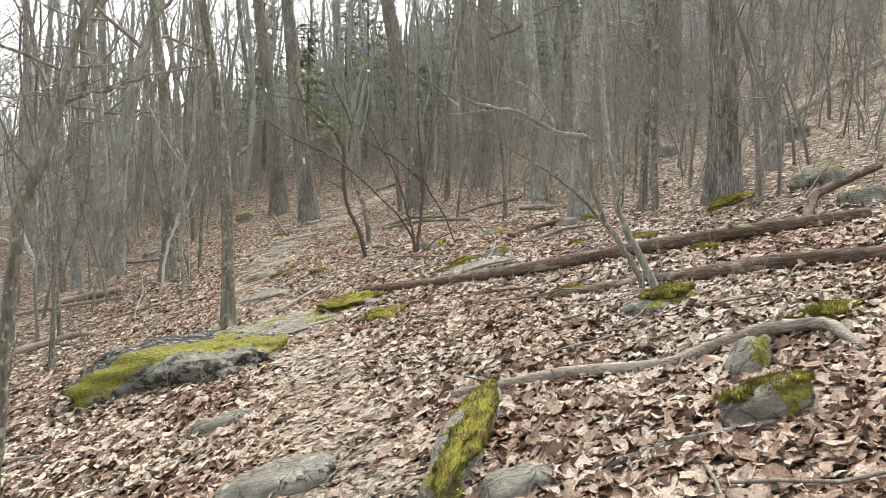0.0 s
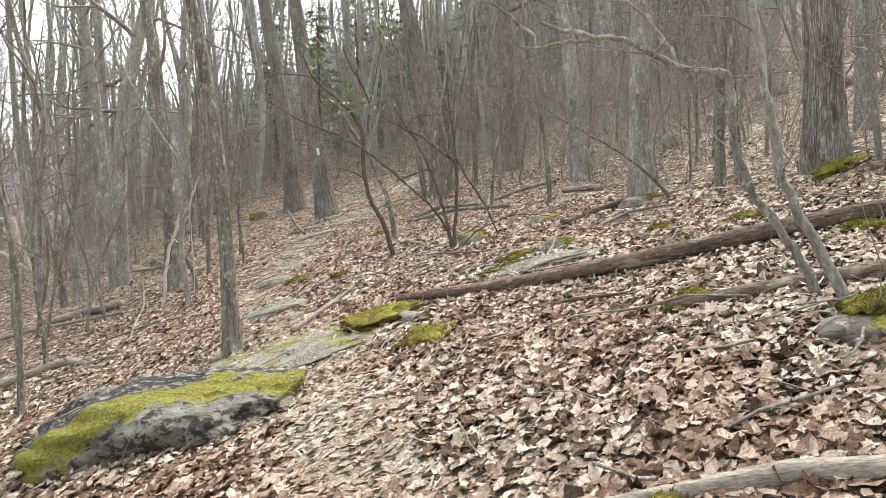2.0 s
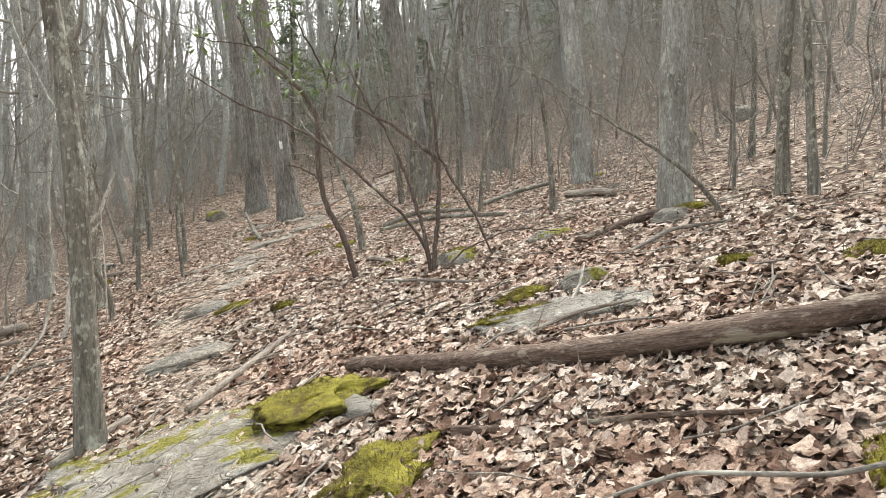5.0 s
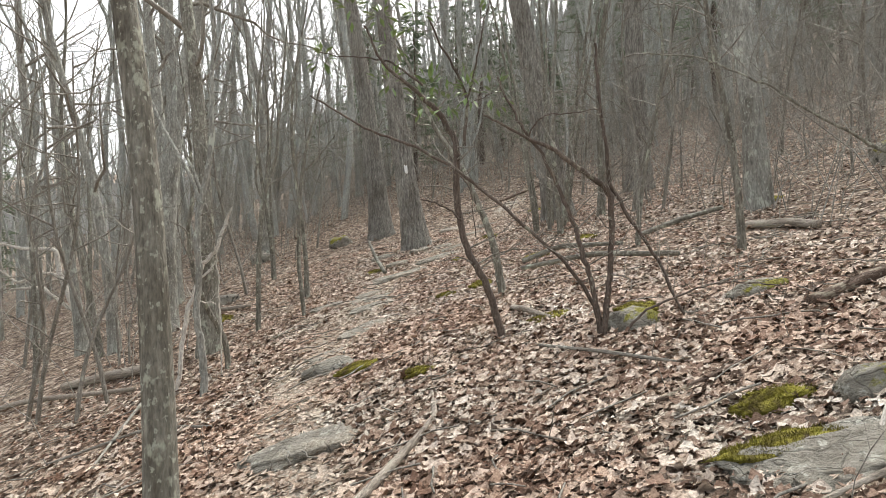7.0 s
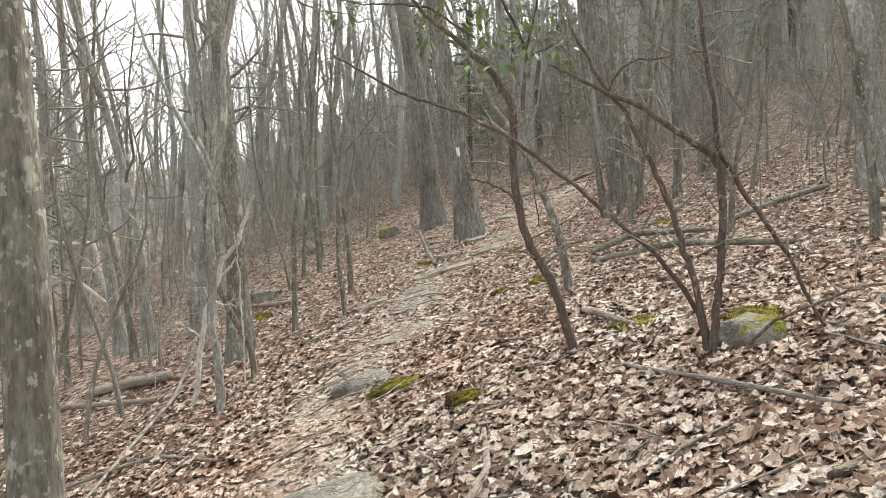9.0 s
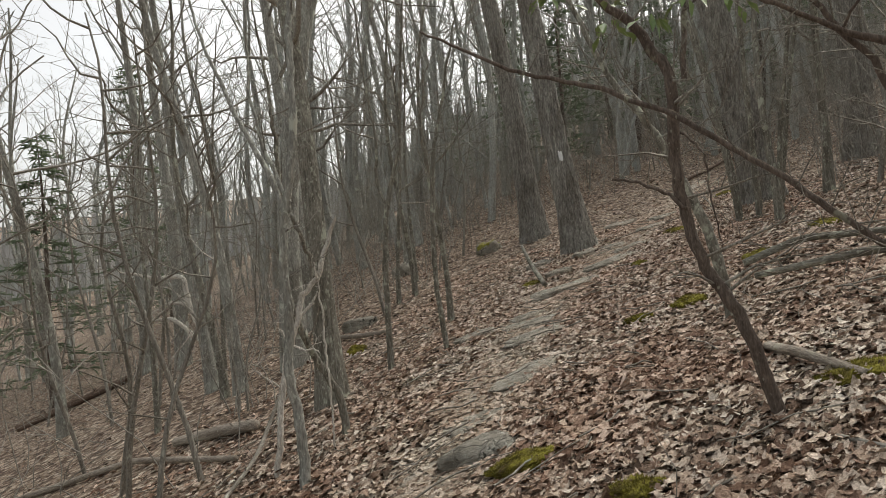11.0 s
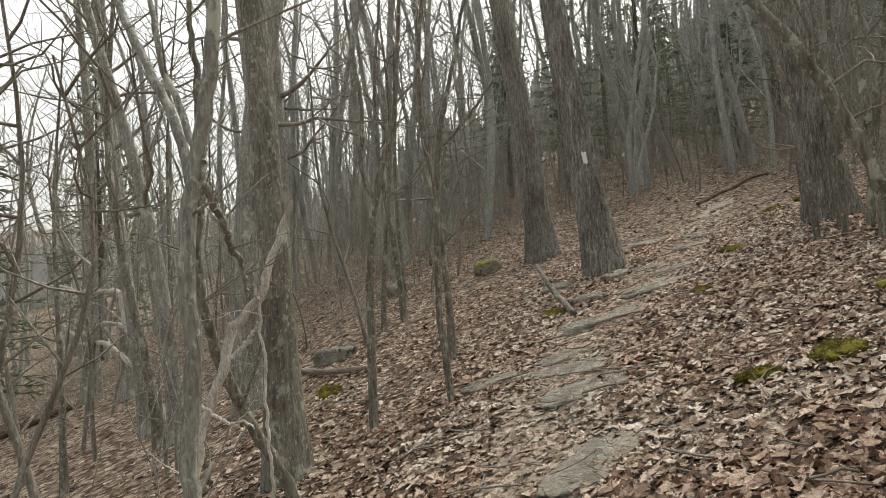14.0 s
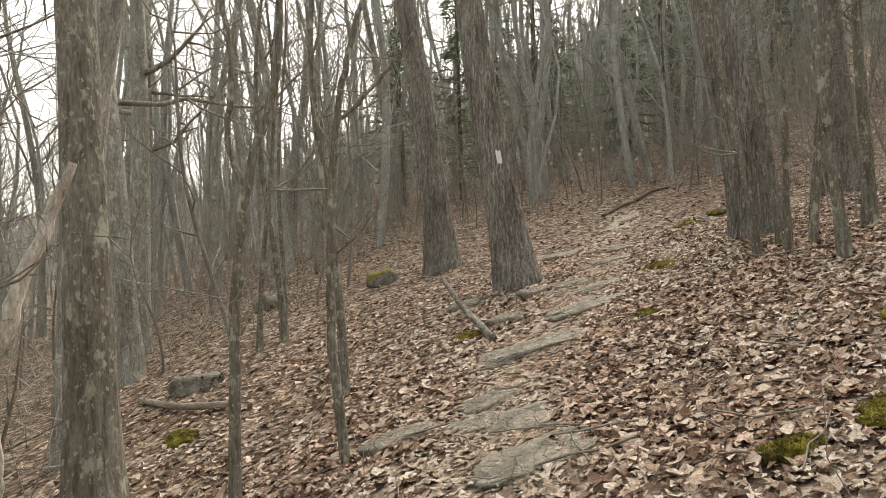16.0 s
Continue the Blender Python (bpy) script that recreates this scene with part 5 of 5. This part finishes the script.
def far_brush():
    """Twiggy thickets high up the slope, too far to tell apart."""
    r = np.random.RandomState(23)
    protos = []
    for _ in range(6):
        tb = Tubes()
        h = r.uniform(2.5, 5.0)
        line = trunk_line(r, h, (r.uniform(-0.3, 0.3), r.uniform(-0.3, 0.3)), 0.5, 4)
        tb.add(line, 0.022 * np.linspace(1.1, 0.4, 4), 3)
        for _ in range(6):
            f = r.uniform(0.15, 0.98)
            base = np.array([np.interp(f, np.linspace(0, 1, 4), c) for c in line.T])
            a = r.uniform(0, 6.283)
            grow(tb, base, (math.cos(a), math.sin(a), r.uniform(0.0, 1.0)), h * r.uniform(0.25, 0.5), 0.011, 1, r, 2, 0.2, 0.35, 0.008, cheap=True)
        protos.append(tb.arrays())
    vs, qs, count = [], [], 0
    for _ in range(620):
        d, a = 36 + 34 * r.uniform(), radians(r.uniform(-22, 52))
        x, y = 0.5 + d * math.sin(a), 1 + d * math.cos(a)
        if not clear(x, y):
            continue
        v, q = protos[r.randint(6)]
        t, s = r.uniform(0, 6.283), r.uniform(0.7, 1.3)
        vs.append(np.stack([(v[:, 0] * math.cos(t) - v[:, 1] * math.sin(t)) * s + x, (v[:, 0] * math.sin(t) + v[:, 1] * math.cos(t)) * s + y, v[:, 2] * s + float(hill(x, y)) - 0.05], 1))
        qs.append(q + count)
        count += len(v)
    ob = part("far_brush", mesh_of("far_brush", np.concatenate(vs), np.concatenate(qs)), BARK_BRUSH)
    tagged(ob, "grey leafless thicket covering the upper slope", "brush", kind="stuff")


far_brush()


# ---- leaf litter ----
def litter(name, label, n, spots, sizes, rows, material, seed, lift=0.03, curl=0.5, crumple=0.045, jags=0.35):
    """Fallen leaves, each a curled and folded blade of its own; rows: half width and place along the blade."""
    r = np.random.RandomState(seed)
    xy = spots(r, n)
    n = len(xy)
    length = r.uniform(*sizes, n)
    width = length * r.uniform(0.45, 0.75, n)
    u = np.array([t for t, _ in rows])
    hw = np.array([w for _, w in rows])
    k = len(rows)
    side = np.array([-1, 0, 1.0])
    jag = 1 + r.uniform(-jags, jags, (n, k, 3))
    lx = (u[None, :, None] - 0.5) * length[:, None, None] * np.ones((1, 1, 3))
    ly = side[None, None, :] * hw[None, :, None] * width[:, None, None] * jag
    bend, fold, twist = r.normal(0, curl, (n, 1, 1)), r.uniform(0.0, 0.45, (n, 1, 1)) * r.choice([-1, 1], (n, 1, 1)), r.normal(0, 0.3, (n, 1, 1))
    lz = bend * lx * lx / length[:, None, None] * 1.5 + fold * np.abs(ly) + twist * lx * ly / length[:, None, None] * 2 + r.normal(0, crumple, (n, k, 3)) * length[:, None, None]
    p = np.stack([lx, ly, lz], -1).reshape(n, -1, 3)
    yaw, pitch, roll = r.uniform(0, 6.283, n), r.normal(0, 0.14, n), r.normal(0, 0.16, n)
    cy, sy, cp, sp, cr, sr = np.cos(yaw), np.sin(yaw), np.cos(pitch), np.sin(pitch), np.cos(roll), np.sin(roll)
    rot = np.stack([np.stack([cy * cp, cy * sp * sr - sy * cr, cy * sp * cr + sy * sr], -1),
                    np.stack([sy * cp, sy * sp * sr + cy * cr, sy * sp * cr - cy * sr], -1), np.stack([-sp, cp * sr, cp * cr], -1)], 1)
    p = np.einsum("nij,nkj->nki", rot, p)
    x, y = xy.T
    e = 0.1
    gx, gy = (hill(x + e, y) - hill(x - e, y)) / (2 * e), (hill(x, y + e) - hill(x, y - e)) / (2 * e)
    p[..., 2] += gx[:, None] * p[..., 0] + gy[:, None] * p[..., 1]
    p[..., 0] += x[:, None]
    p[..., 1] += y[:, None]
    p[..., 2] += (floor_z(x, y) + 0.006 + r.uniform(0, 1, n) ** 1.5 * lift)[:, None]
    i = np.arange(k * 3).reshape(k, 3)
    q = np.stack([i[:-1, :-1], i[:-1, 1:], i[1:, 1:], i[1:, :-1]], -1).reshape(-1, 4)
    quads = (q[None] + (np.arange(n) * k * 3)[:, None, None]).reshape(-1, 4)
    ob = part(name, mesh_of(name, p.reshape(-1, 3), quads, k > 3), material)
    return tagged(ob, label, "leaves", kind="stuff")


def near_spots(r, n):
    y = r.uniform(1.2, 25, n)
    x = trail(y) * 0.7 + 0.7 + r.normal(0, 2.6, n)
    keep = np.abs(x - trail(y)) > 0.55 * r.uniform(0.5, 1.15, n)
    return np.stack([x, y], 1)[keep]


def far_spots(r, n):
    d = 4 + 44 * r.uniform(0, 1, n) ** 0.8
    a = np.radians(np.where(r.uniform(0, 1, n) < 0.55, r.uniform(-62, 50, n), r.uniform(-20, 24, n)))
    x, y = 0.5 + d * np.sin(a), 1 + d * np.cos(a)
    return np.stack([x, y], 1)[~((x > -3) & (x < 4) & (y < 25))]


def trail_spots(r, n):
    y = r.uniform(1, 27, n)
    return np.stack([trail(y) + r.normal(0, 0.28, n), y], 1)


def lobed_spots(r, n):
    y = 1.0 + 13.5 * r.uniform(0, 1, n) ** 1.15
    x = trail(y) * 0.7 + 0.7 + r.normal(0, 2.0, n)
    keep = np.abs(x - trail(y)) > 0.55 * r.uniform(0.4, 1.15, n)
    return np.stack([x, y], 1)[keep]


LOBED = [(0.0, 0.04), (0.14, 0.30), (0.24, 0.21), (0.40, 0.50), (0.52, 0.32), (0.68, 0.54), (0.80, 0.34), (1.0, 0.12)]
OAK = [(0.0, 0.06), (0.22, 0.46), (0.42, 0.34), (0.68, 0.54), (1.0, 0.16)]
SCRAP = [(0.0, 0.10), (0.7, 0.48)]
litter("lobed_leaf_litter", "large lobed dry oak leaves lying beside the trail", 30000, lobed_spots, (0.06, 0.14), LOBED, LEAF, 75, 0.032, 0.42, 0.05, 0.4)
litter("leaf_litter", "curled dry oak and maple leaves covering the slope", 46000, near_spots, (0.05, 0.125), OAK, LEAF, 71, 0.032, 0.45, 0.05, 0.4)
litter("leaf_crumbs", "broken dry leaf fragments between whole leaves", 84000, near_spots, (0.025, 0.075), SCRAP, LEAF, 74, 0.035, 0.6, 0.09, 0.6)
litter("distant_leaf_litter", "dry brown leaves covering the farther slope", 52000, far_spots, (0.06, 0.14), SCRAP, LEAF_FAR, 72, 0.05, 0.5, 0.06, 0.5)
litter("trodden_litter", "pale trodden leaf fragments along the trail", 32000, trail_spots, (0.035, 0.115), SCRAP, LEAF_PALE, 73, 0.022, 0.35, 0.04, 0.6)


def ground_twigs():
    r = np.random.RandomState(12)
    tb = Tubes()
    for _ in range(900):
        x, y = r.uniform(-6, 7), r.uniform(1.5, 26)
        a, s = r.uniform(0, 6.283), r.uniform(0.12, 0.6)
        t = np.linspace(-0.5, 0.5, 4)
        px, py = x + s * t * math.cos(a) + r.normal(0, 0.015, 4), y + s * t * math.sin(a) + r.normal(0, 0.015, 4)
        tb.add(np.stack([px, py, hill(px, py) + ripple(px, py) + 0.035 + r.uniform(0, 0.03, 4)], 1), np.full(4, r.uniform(0.003, 0.008)), 4)
    for _ in range(160):
        x, y = r.uniform(-5, 6), r.uniform(2, 22)
        if abs(x - float(trail(y))) < 0.6:
            continue
        h = r.uniform(0.15, 0.7)
        line = trunk_line(r, h, (r.uniform(-0.3, 0.3), r.uniform(-0.3, 0.3)), 0.06, 5)
        line += [x, y, float(hill(x, y))]
        tb.add(line, 0.0035 * np.linspace(1, 0.5, 5), 3)
        grow(tb, line[2], (r.normal(), r.normal(), 1.0), h * 0.5, 0.002, 0, r, cheap=True)
    ob = part("ground_twigs", tb.mesh("ground_twigs"), BARK_TWIG)
    tagged(ob, "small dead twigs strewn over the leaf litter", "twigs", kind="stuff")


ground_twigs()
